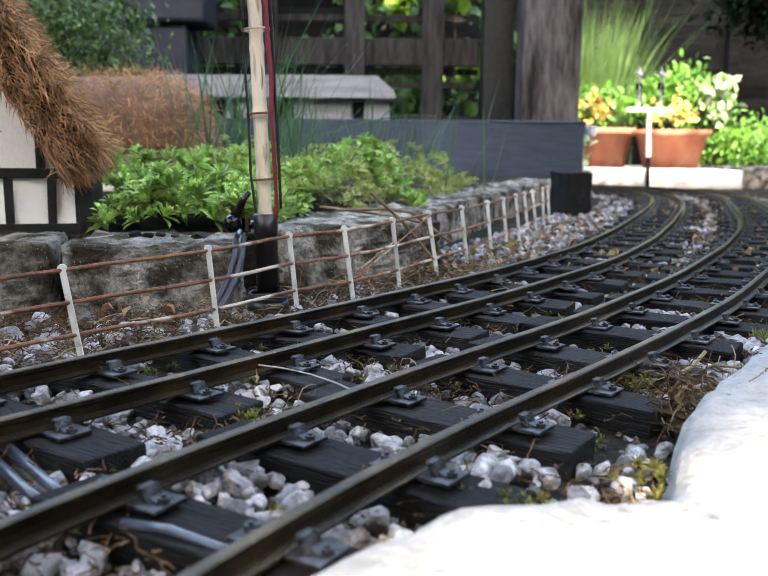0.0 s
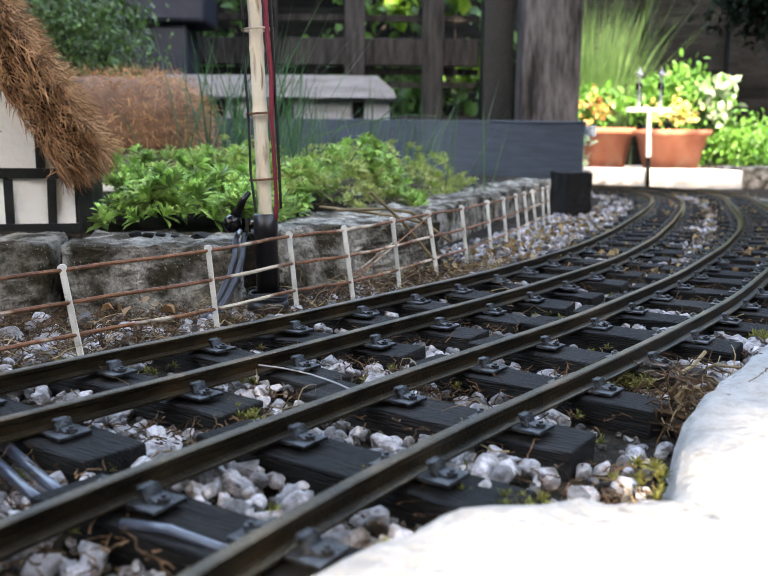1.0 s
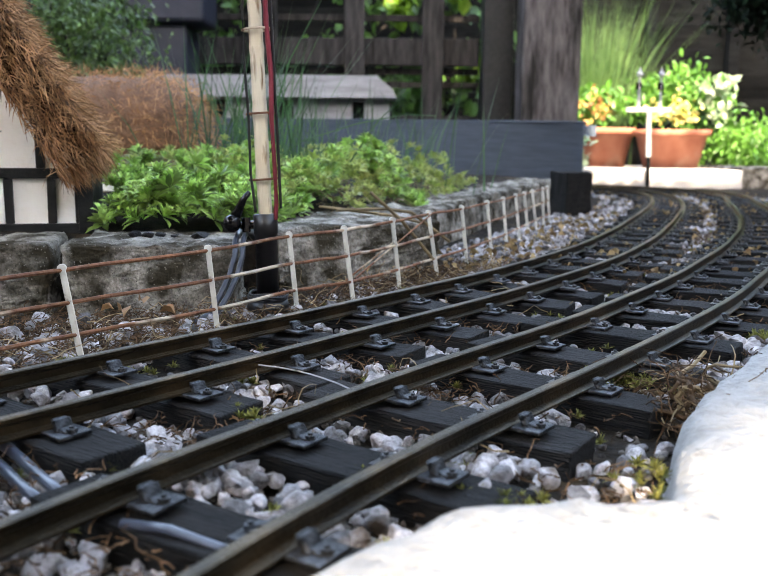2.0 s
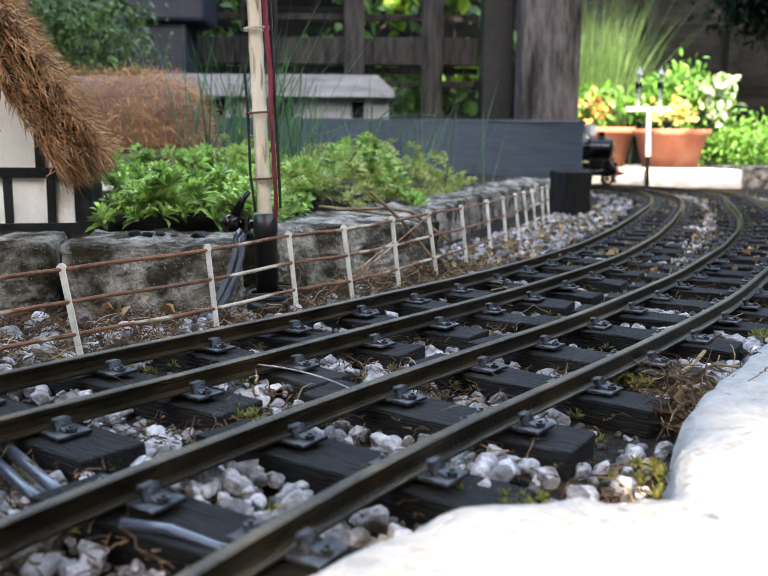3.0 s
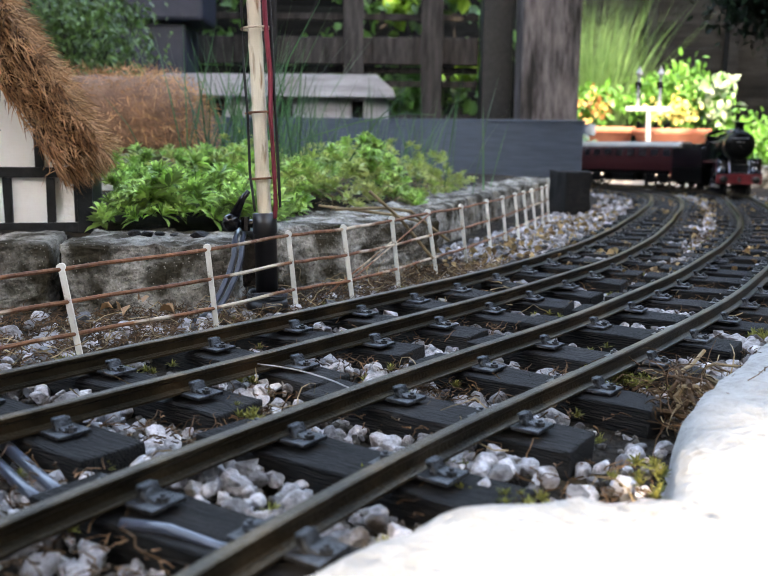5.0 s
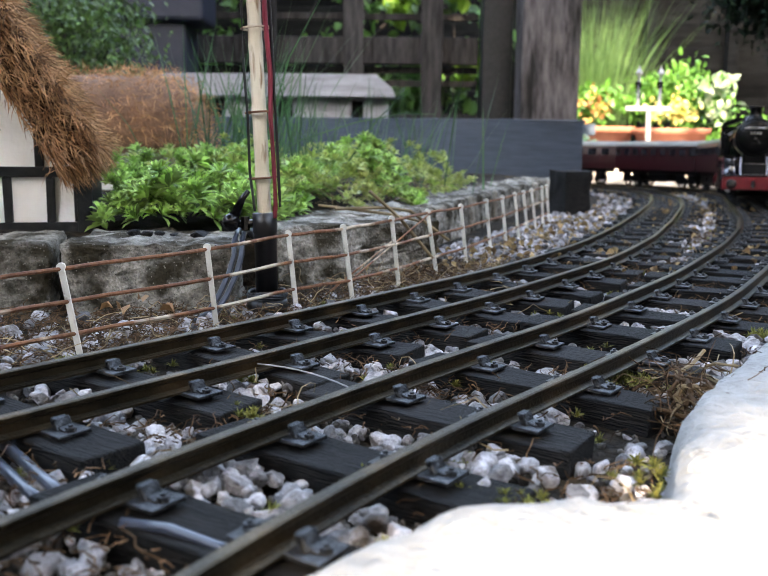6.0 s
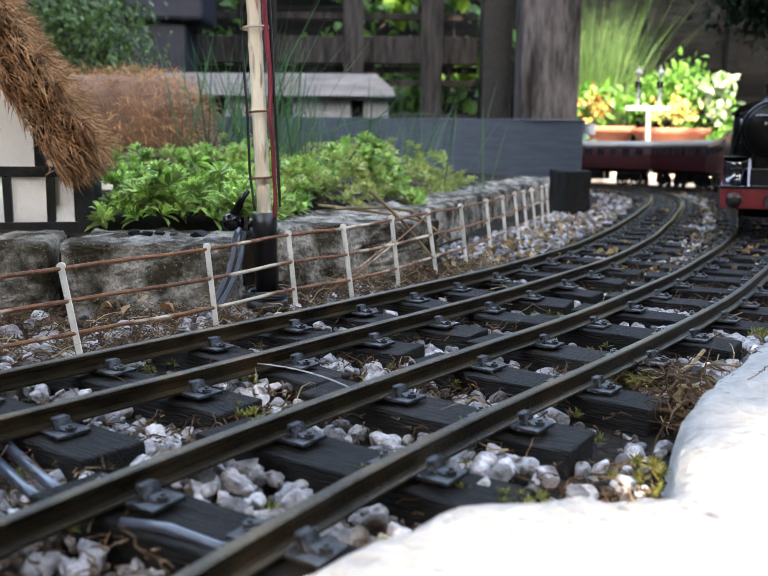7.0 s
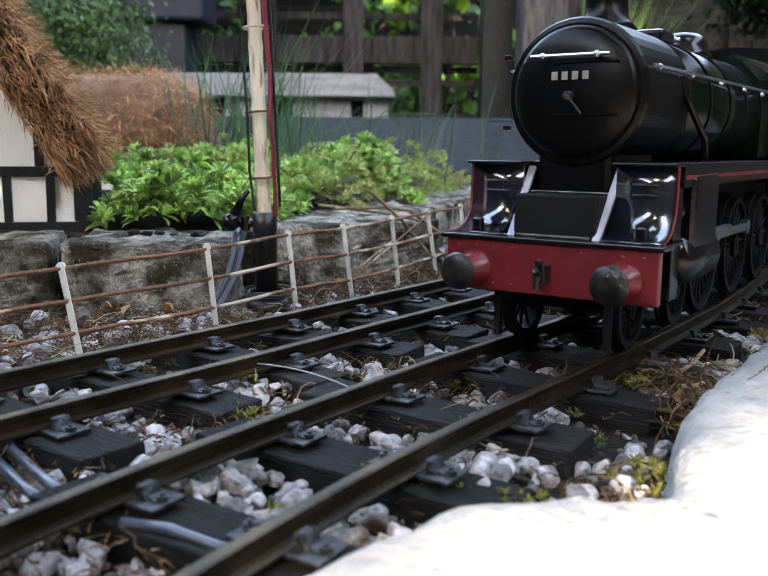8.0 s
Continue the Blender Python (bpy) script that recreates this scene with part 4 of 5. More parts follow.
bush("leafy_plant", random.Random(56), 1700, (1.34, 3.2, 0.10), (0.15, 0.10, 0.09), leaf_shape(0.028, 0.012), LEAF_LIGHT, "sunlit green plant on the stone", "plant", False, 24)
bush("leafy_plant", random.Random(57), 60, (0.60, 2.72, 0.075), (0.03, 0.02, 0.05), leaf_shape(0.03, 0.02), LEAF_WHITE, "small pale plant by the board", "plant", False, 6)
grass_tuft("feathery_grass", random.Random(58), 1500, (0.815, 3.5, 0.0), (0.04, 0.05), 0.62, 0.03, 0.0012, FEATHER, "tall feathery lime-green grass in the sun", sway=0.20)


def bracket_signal():
    y = 2.72
    t = thing("bracket_signal", pose(0.822, y, -0.034), "white model bracket signal with two dolls and a black foot", "signal")
    part("foot", rod((0, 0, 0), (-0.002, 0, 0.10), 0.007, 0.006, 10), BLACK_PAINT, t, "black painted lower post")
    part("mast", rod((-0.002, 0, 0.10), (-0.008, 0, 0.235), 0.0085, 0.007, 10), WHITE_PAINT, t)
    part("bracket", box((0.135, 0.016, 0.014), pose(-0.012, 0, 0.243), 0.002), WHITE_PAINT, t)
    for x in (-0.042, 0.025):
        part("doll", rod((x, 0, 0.25), (x, 0, 0.345), 0.0055, 0.004, 8), WHITE_PAINT, t)
        part("finial", lathe([(0.005, 0), (0.011, 0.004), (0.009, 0.012), (0.004, 0.018), (0.001, 0.03)], pose(x, 0, 0.343), 10), WHITE_PAINT, t)
        part("lamp", box((0.016, 0.02, 0.022), pose(x, 0.006, 0.315), 0.002), BLACK_PAINT, t)


bracket_signal()


def back_fence():
    t = thing("panel_fence", pose(1.55, 4.1, -0.03), "weathered overlap fence panels with shade in their colour", "fence")
    for k in range(12):
        part("fence_board", box((2.1, 0.014, 0.125), pose(0, 0, 0.07 + 0.112 * k, 7, 0, 0), 0.002, jitter=0.003, rng=random.Random(k)), SHADED_TIMBER, t)
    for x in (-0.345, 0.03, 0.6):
        part("fence_batten", box((0.05, 0.05, 1.40), pose(x, -0.04, 0.70), 0.004), SHADED_TIMBER, t)

    t = thing("panel_fence", pose(-0.75, 3.75, -0.03), "weathered overlap fence panels behind the hedge", "fence")
    for k in range(12):
        part("fence_board", box((2.6, 0.014, 0.125), pose(0, 0, 0.07 + 0.112 * k, 7, 0, 0), 0.002, jitter=0.003, rng=random.Random(k + 50)), SHADED_TIMBER, t)


back_fence()
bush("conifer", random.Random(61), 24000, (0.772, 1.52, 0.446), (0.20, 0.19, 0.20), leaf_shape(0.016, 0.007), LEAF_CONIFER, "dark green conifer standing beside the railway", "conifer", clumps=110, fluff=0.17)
# unseen walls added to close the garden and hold back low sky light
for name, size, m in (("wall_left", (0.08, 11, 3.0), pose(-3.9, 0, 1.47)), ("wall_right", (0.08, 11, 2.6), pose(3.0, 0, 1.27)), ("wall_behind", (6.8, 0.08, 3.0), pose(-0.45, -5.4, 1.47)),
                      ("wall_back", (6.8, 0.08, 2.4), pose(-0.45, 5.0, 1.17))):
    tagged(part(name, box(size, Matrix(), 0.01), OLD_TIMBER, None, "", False, m), "plain timber wall added to cut low sky light", "fence", "", "structure")


# ---- an unseen tree overhead, added so that its crown shades the line ----
def inside(x, y, poly):
    hit = False
    for (x0, y0), (x1, y1) in zip(poly, poly[1:] + poly[:1]):
        if (y0 > y) != (y1 > y) and x < (x1 - x0) * (y - y0) / (y1 - y0) + x0:
            hit = not hit
    return hit


def garden_tree():
    # ground outlines left open in the added crown so that sun falls there
    sunny = [[(-0.03, 0.13), (0.012, 0.180), (0.060, 0.186), (0.075, 0.212), (0.120, 0.258), (0.45, 0.46), (0.55, -0.25), (-0.22, -0.25)],
             [(0.603, 2.45), (0.615, 2.45), (0.625, 2.73), (1.13, 2.73), (1.13, 3.03), (0.66, 3.03), (0.66, 2.78), (0.603, 2.78)],
             [(0.66, 3.19), (0.94, 3.19), (0.94, 3.12), (1.04, 3.12), (1.04, 3.19), (1.7, 3.19), (1.75, 3.9), (1.1, 3.9), (1.1, 4.4), (0.66, 4.4)],
                          [(0.22, 3.84), (0.40, 3.84), (0.40, 4.0), (0.22, 4.0)],
             [(0.00, 4.06), (0.11, 4.06), (0.11, 4.20), (0.00, 4.20)], [(0.16, 4.12), (0.36, 4.12), (0.36, 4.24), (0.16, 4.24)]]
    o = Vector((-3.2, -1.6, -0.02))
    t = thing("garden_tree", pose(*o), "unseen leafy tree added to shade the garden railway", "tree")
    rg = random.Random(71)
    places = []
    leaf = leaf_shape(0.10, 0.075)
    cell = 0.0245
    for cx in np.arange(-2.2, 2.5, cell):
        for cy in np.arange(-1.6, 5.6, cell):
            rim = any(inside(cx + dx, cy + dy, q) for q in sunny for dx in (-0.1, 0, 0.1) for dy in (-0.1, 0, 0.1))
            for _ in range(9 if rim else 1):
                gx, gy = cx + rg.uniform(0, cell), cy + rg.uniform(0, cell)
                if rim and any(inside(gx, gy, q) for q in sunny):
                    continue
                p = Vector((gx, gy, 0)) + SUN * (rg.uniform(3.1, 3.4) / SUN.z)
                places.append((turn(rg, *(p - o), 30) @ Matrix.Scale(0.28 if rim else 1.0, 4), 0))
    crown = scatter("crown", [leaf], LEAF_DARK, places, "", "")
    crown.parent = t
    bm = bmesh.new()
    add_tube(bm, [(0, 0, 0), (0.05, -0.1, 1.2), (0.15, 0.1, 2.4), (0.4, 0.2, 3.1)], [0.14, 0.11, 0.09, 0.06], 10)
    for x, y in ((1.6, -1.5), (2.4, 0.6), (2.0, 1.8), (4.2, 1.4), (2.2, -0.4)):
        add_tube(bm, [(0.3, 0.15, 2.9), (x * .6, y * .6, 3.2), (x, y, 3.3)], [0.05, 0.03, 0.012], 7)
    part("trunk", bm, OLD_TIMBER, t)


garden_tree()


# ---- ballast, litter, moss ----
def line_pick(r, line, s0, s1, spread):
    s = s0 + (s1 - s0) * r.random()
    side = r.uniform(-spread, spread)
    x, y, z, th = on_track(line, s, side)
    return x, y, z, side


def clear_of_blocks(x, y):
    return x > edge_x(y) + 0.015 or y < 0.47


def clear_of_coping(x, y):
    return not inside(x, y, [(-0.07, 0.10), (-0.012, 0.150), (0.03, 0.184), (0.064, 0.178), (0.083, 0.228), (0.108, 0.276), (0.17, 0.363), (0.42, 0.60), (0.6, 0.4), (0.6, -0.3), (-0.3, -0.3)])


SLEEPER_ROWS = np.array(SLEEPERS)


def on_sleeper(x, y, margin):
    dx, dy, th = x - SLEEPER_ROWS[:, 0], y - SLEEPER_ROWS[:, 1], SLEEPER_ROWS[:, 2]
    across = dx * np.cos(th) - dy * np.sin(th)
    along = dx * np.sin(th) + dy * np.cos(th)
    return bool(np.any((np.abs(across) < 0.052 + margin) & (np.abs(along) < 0.011 + margin)))


def ballast():
    r = random.Random(81)
    near = [arrays(stone_mesh(r, 1.0)) for _ in range(14)]
    places, far = [], []
    tries = 0
    while len(places) < 8500 and tries < 120000:
        tries += 1
        x, y, z, side = line_pick(r, r.choice(("main", "main", "inner")), -0.1, 1.35, 0.105)
        if not clear_of_blocks(x, y) or not clear_of_coping(x, y):
            continue
        dens = 0.5 + 0.9 * noise.noise(Vector((x * 16, y * 16, 5)))
        if r.random() > dens + 0.42:
            continue
        size = r.choice((0.0038, 0.0045, 0.0055, 0.0065, 0.0075, 0.009, 0.0105)) * r.uniform(0.85, 1.15)
        if on_sleeper(x, y, size * 0.36 - 0.0012) and r.random() > 0.05:
            continue
        top = -0.0095 if abs(side) < 0.03 else -0.0075
        zz = BED + size * 0.22 + max(0, noise.noise(Vector((x * 16, y * 16, 5)))) * 0.008
        zz = min(zz, top - size * 0.30)
        places.append((turn(r, x, y, zz + z, 40) @ Matrix.Scale(size, 4), r.randrange(14)))
    bm = bmesh.new()
    bmesh.ops.create_icosphere(bm, subdivisions=1, radius=0.5)
    grit = []
    ball = arrays(bm)
    for _ in range(8):
        v = ball[0] * np.array([r.uniform(0.7, 1.2) for _ in range(3)]) + np.array([[r.uniform(-.09, .09) for _ in range(3)] for _ in ball[0]])
        grit.append((v, ball[1]))
    small = []
    while len(small) < 9000:
        x, y, z, side = line_pick(r, r.choice(("main", "inner")), -0.1, 1.2, 0.11)
        if clear_of_blocks(x, y) and clear_of_coping(x, y) and not on_sleeper(x, y, 0.0):
            small.append((turn(r, x, y, BED + z + 0.0015 * r.random(), 60) @ Matrix.Scale(r.uniform(0.0018, 0.0042), 4), r.randrange(8)))
    singles = [k for k, (m, i) in enumerate(places) if m.to_scale().x > 0.0066 and m.translation.y < 0.46][:300]
    meshes = []
    for v, f in near:
        me = bpy.data.meshes.new("stone")
        me.from_pydata(v.tolist(), [], f)
        me.materials.append(STONE_PIECE)
        meshes.append(me)
    for k in singles:
        ob = new("stone", meshes[places[k][1]])
        ob.parent = soil_ground
        ob.matrix_basis = places[k][0]
    gone = set(singles)
    places = [p for k, p in enumerate(places) if k not in gone]
    scatter("grit", grit, GRIT, small, "dark fine grit between the ballast stones", "grit")
    scatter("ballast", near, STONE, places, "loose grey ballast stones between the sleepers", "ballast")
    while len(far) < 1500:
        x, y, z, side = line_pick(r, r.choice(("main", "inner")), 1.25, 2.7, 0.12)
        size = r.uniform(0.006, 0.013)
        far.append((turn(r, x, y, BED + z + size * 0.25, 40) @ Matrix.Scale(size, 4), r.randrange(14)))
    while len(far) < 2100:
        s = r.uniform(0.62, 1.25)
        x, y, z, th = on_track("inner", s, -0.06 - 0.09 * r.random())
        size = r.uniform(0.006, 0.013)
        if clear_of_blocks(x, y):
            far.append((turn(r, x, y, BED + z + size * 0.3 + 0.004 * r.random(), 40) @ Matrix.Scale(size, 4), r.randrange(14)))
    for _ in range(190):
        s = r.uniform(-0.05, 0.60)
        x, y, z, th = on_track("inner", s, -0.05 - 0.085 * r.random())
        size = r.uniform(0.004, 0.011)
        if clear_of_blocks(x, y) and y < 0.49 + max(0, (x + 0.08) * 1.2):
            far.append((turn(r, x, y, BED + size * 0.3 + 0.003 * r.random(), 40) @ Matrix.Scale(size, 4), r.randrange(14)))
    for _ in range(110):
        size = r.uniform(0.005, 0.014)
        x, y = r.uniform(-0.30, -0.13), r.uniform(0.375, 0.468)
        far.append((turn(r, x, y, BED + size * 0.3 + 0.003 * r.random(), 40) @ Matrix.Scale(size, 4), r.randrange(14)))
    scatter("ballast", near, STONE, far, "pale ballast stones heaped beside the far bend", "ballast")


ballast()


def twig(r, length, width, bend):
    """A curled stalk with a three-sided section."""
    pts = []
    p, d = Vector((0, 0, 0)), Vector((1, 0, 0))
    for k in range(6):
        pts.append(p.copy())
        d = (d + Vector([r.gauss(0, bend) for _ in range(3)])).normalized()
        p += d * length / 5
    bm = bmesh.new()
    add_tube(bm, pts, [width * (1 - 0.12 * k) for k in range(6)], 3)
    return arrays(bm)


def litter():
    r = random.Random(91)
    straw = [twig(r, 0.016 * r.uniform(.5, 1.6), 0.00032, 0.35) for _ in range(10)]
    fluff = [twig(r, 0.0065 * r.uniform(.5, 1.6), 0.00034, 0.55) for _ in range(10)]
    a, b = [], []
    while len(a) < 170:
        x, y, z, side = line_pick(r, r.choice(("main", "inner", "inner")), -0.1, 1.4, 0.10)
        if clear_of_blocks(x, y) and clear_of_coping(x, y) and noise.noise(Vector((x * 9, y * 9, 3))) > -0.05:
            a.append((turn(r, x, y, z - 0.0085 + 0.002 * r.random(), 14), r.randrange(10)))
    while len(b) < 9500:
        x, y, z, side = line_pick(r, r.choice(("main", "inner")), -0.1, 1.5, 0.115)
        if clear_of_blocks(x, y) and clear_of_coping(x, y) and noise.noise(Vector((x * 14, y * 14, 9))) > -0.08 and not (on_sleeper(x, y, 0) and r.random() > 0.25):
            b.append((turn(r, x, y, z + BED + 0.004 + 0.004 * r.random(), 30), r.randrange(10)))
    while len(b) < 13500:
        s = r.uniform(0.0, 0.62)
        x, y, z, th = on_track("inner", s, -0.045 - (0.095 if s < 0.4 else 0.055) * r.random())
        if clear_of_blocks(x, y):
            b.append((turn(r, x, y, BED + 0.004 + 0.005 * r.random(), 30), r.randrange(10)))
    for _ in range(420):
        x, y, z, th = on_track("inner", r.uniform(0.0, 0.62), -0.045 - 0.075 * r.random())
        if clear_of_blocks(x, y):
            a.append((turn(r, x, y, BED + 0.006 + 0.005 * r.random(), 30), r.randrange(10)))
    for _ in range(260):
        x, y = mid_region(r)
        a.append((turn(r, x, y, bed_z(x, y) + 0.018 * r.random() + 0.004, 40) @ Matrix.Scale(r.uniform(1.0, 2.6), 4), r.randrange(10)))
    scatter("straw", straw, STRAW, a, "dry straw bits scattered on the track", "straw")
    for _ in range(1600):
        b.append((turn(r, r.uniform(-0.30, -0.10), r.uniform(0.37, 0.47), BED + 0.004 + 0.005 * r.random(), 30), r.randrange(10)))
    scatter("dry_litter", fluff, DRY_BROWN, b, "brown dry plant litter among the ballast", "litter")
    tuft = []
    for _ in range(5):
        items = [(pose(0, 0, 0, 0, -r.uniform(15, 80), r.uniform(0, 360)), leaf_shape(0.0027 * r.uniform(.5, 1.5), 0.0007)) for _ in range(44)]
        tuft.append(join_shapes(items))
    spots = [(-0.128, 0.352, 2), (-0.112, 0.345, 2), (-0.135, 0.34, 1), (0.012, 0.235, 3), (-0.005, 0.23, 2), (0.034, 0.345, 3), (0.10, 0.33, 3), (0.085, 0.34, 2),
             (-0.015, 0.40, 2), (0.085, 0.235, 1), (0.072, 0.225, 1), (-0.125, 0.215, 3), (-0.05, 0.285, 1), (0.19, 0.42, 3), (0.21, 0.40, 2), (0.15, 0.53, 2), (0.12, 0.60, 2), (0.2, 0.62, 2),
             (-0.055, 0.33, 2), (0.03, 0.212, 2)]
    c = []
    for x, y, n in spots:
        for _ in range(n * 6):
            c.append((turn(r, x + r.gauss(0, 0.0045), y + r.gauss(0, 0.0045), -0.0125 + 0.002 * r.random(), 35), r.randrange(5)))
    for _ in range(330):
        x, y, z, side = line_pick(r, r.choice(("main", "inner")), 0.0, 1.6, 0.11)
        if clear_of_blocks(x, y) and clear_of_coping(x, y):
            c.append((turn(r, x, y, z - 0.0135, 20), r.randrange(5)))
    scatter("moss_tufts", tuft, MOSS, c, "yellow-green moss tufts among the ballast", "moss")
    flake = [leaf_shape(0.008, 0.006, 0.7, 0.5), leaf_shape(0.006, 0.005, -0.6, 0.4)]
    e = []
    while len(e) < 700:
        x, y, z, side = line_pick(r, r.choice(("main", "inner")), 0.6, 2.3, 0.125)
        if clear_of_blocks(x, y) and clear_of_coping(x, y):
            e.append((turn(r, x, y, z - 0.011 + 0.003 * r.random(), 45) @ Matrix.Scale(r.uniform(0.5, 1.1), 4), r.randrange(2)))
    for _ in range(160):
        x, y, z, th = on_track("inner", r.uniform(0.5, 1.2), -0.05 - 0.08 * r.random())
        e.append((turn(r, x, y, BED + 0.007 + 0.005 * r.random(), 45) @ Matrix.Scale(r.uniform(0.6, 1.3), 4), r.randrange(2)))
    scatter("leaf_litter", flake, LEAF_FLAKE, e, "tan dead leaf flakes among the ballast", "leaf litter")
    # tangle of dead roots at the stone's corner
    d = []
    for _ in range(290):
        x, y = r.gauss(0.118, 0.013), r.gauss(0.295, 0.022)
        d.append((turn(r, x, y, -0.011 + 0.006 * r.random(), 45), r.randrange(10)))
    scatter("root_tangle", straw, DRY_BROWN, d[:260], "tangle of dead brown roots beside the rail", "roots")
    scatter("root_tangle", straw, STRAW, d[260:], "pale dry stalks over the dead roots", "roots")


litter()
rr = random.Random(19)
for k in range(28):
    p = Vector((rr.uniform(0.098, 0.142), rr.uniform(0.265, 0.325), -0.012))
    d = Vector((rr.uniform(-1, 1), rr.uniform(-1, 1), rr.uniform(0, 0.5))).normalized()
    pts = []
    for _ in range(9):
        pts.append(p.copy())
        d = (d + Vector((rr.gauss(0, 0.55), rr.gauss(0, 0.55), rr.gauss(0, 0.45)))).normalized()
        p += d * 0.0042
        p.z = min(max(p.z, -0.0135), -0.001)
    w = rr.uniform(0.0006, 0.0017)
    tagged(part("dead_root", tube(pts, [w * (1 - 0.09 * i) for i in range(9)], 6), STRAW if k % 6 == 0 else DRY_BROWN),
           "twisted dead brown root beside the rail", "root", "dead roots")
thread = [(-0.063 + 0.056 * u, 0.327 - 0.003 * u - 0.022 * u ** 3, -0.0035 - 0.0055 * u ** 2) for u in np.linspace(0, 1, 12)]
tagged(part("straw_stalk", tube(thread, 0.00032, 5), WHITE_PAINT), "single pale straw lying over the rail", "straw")
for pts, r0 in (([(0.108, 0.30, -0.012), (0.112, 0.318, -0.004), (0.121, 0.328, -0.003), (0.128, 0.335, 0.001)], 0.0008),
                ([(-0.035, 0.62, 0.036), (0.0, 0.64, 0.036), (0.02, 0.65, 0.033), (0.05, 0.66, 0.010)], 0.0013),
                ([(-0.05, 0.66, 0.036), (0.005, 0.655, 0.030), (0.03, 0.66, 0.024)], 0.0012),
                ([(-0.01, 0.60, 0.050), (0.012, 0.61, 0.030), (0.036, 0.63, 0.0)], 0.0012)):
    tagged(part("dry_stalk", tube(pts, r0, 6), STRAW), "dry tan plant stalk lying over the edging", "stalk", "dry stalks")
for x, y, z, s in ((-0.14, 0.448, -0.006, 1.2), (-0.128, 0.452, -0.003, 1.0), (-0.119, 0.45, -0.007, 1.1), (-0.152, 0.455, -0.008, 0.9)):
    v, f = leaf_shape(0.008 * s, 0.0065 * s, 0.6, 0.5)
    me = bpy.data.meshes.new("withered_leaf")
    me.from_pydata(v.tolist(), [], f)
    me.materials.append(LEAF_TAN)
    ob = new("withered_leaf", me)
    ob.matrix_basis = turn(random.Random(int(x * 1e4)), x, y, z, 30)
    tagged(ob, "withered orange-brown leaf at the foot of the block", "leaf", "withered leaves")
r = random.Random(17)
for x, y, s in ((-0.152, 0.525, 1.0), (-0.144, 0.523, 1.1), (-0.137, 0.526, 0.8), (-0.127, 0.522, 0.7), (-0.112, 0.524, 1.3)):
    bm = stone_mesh(r, 0.010 * s, 0.45)
    tagged(part("bark_chip", bm, SLEEPER, None, "", False, pose(x, y, 0.0265, 0, 0, r.uniform(0, 90))), "dark bark chip lying on the concrete block", "bark chip", "bark chips")

# ---- train ----
MAROON = material("maroon_coach_paint", (0.018, 0.003, 0.0035), 0.3, 0, (0.024, 0.004, 0.005), 60, bump=0.04, bump_scale=300)
COACH_ROOF = material("dull_olive_roof", (0.085, 0.080, 0.066), 0.45, 0, (0.13, 0.12, 0.10), 40, bump=0.1)
WHITE_LINE = material("white_numeral_paint", (0.22, 0.21, 0.19), 0.5)
GREEN_BLACK = material("dark_green_boiler_paint", (0.002, 0.005, 0.003), 0.2, 0, (0.003, 0.007, 0.004), 60, bump=0.04, bump_scale=300, spec=0.2)
BLUE_BLACK = material("blue_black_plate", (0.005, 0.0055, 0.010), 0.2, 0.1, (0.009, 0.010, 0.017), 70, bump=0.06, bump_scale=260)
GLASS_DARK = material("dark_window_glass", (0.01, 0.01, 0.012), 0.08)
SOOT = material("black_iron", (0.001, 0.001, 0.001), 0.32, 0, (0.002, 0.002, 0.002), 90, bump=0.08, bump_scale=200, spec=0.15)
WHEEL_BLACK = material("dull_black_wheel", (0.0015, 0.0015, 0.0015), 0.75, 0, (0.003, 0.003, 0.003), 90, spec=0.2)
# pale blue-grey colour holds the sky's reflection on the strut and cover rail
STRUT_SHEEN = material("sky_sheen_steel", (0.42, 0.43, 0.50), 0.25, 0.2, (0.55, 0.56, 0.62), 120)
BUFFER_STEEL = material("greasy_dark_steel", (0.006, 0.006, 0.006), 0.3, 0.6, (0.035, 0.033, 0.03), 150, bump=0.2, bump_scale=500)
WING_PLATE = material("glossy_blue_black_plate", (0.006, 0.007, 0.012), 0.16, 0.0, (0.010, 0.011, 0.018), 70, bump=0.05, bump_scale=260, spec=0.8, clear=0.6)
MM = 0.001


def mmv(*p):
    return tuple(a * MM for a in p)


def mbox(x0, x1, y0, y1, z0, z1, bevel=0.6, bm=None):
    bm = bm or bmesh.new()
    add_box(bm, mmv(x1 - x0, y1 - y0, z1 - z0), pose(*mmv((x0 + x1) / 2, (y0 + y1) / 2, (z0 + z1) / 2)), bevel * MM)
    return bm


def along_y(y0):
    """Turned shapes that point forward along +y from y0 (mm)."""
    return pose(0, y0 * MM, 0, -90, 0, 0)


def disc_rows(*rows):
    return [(r * MM, z * MM) for r, z in rows]


SPOKES = {}


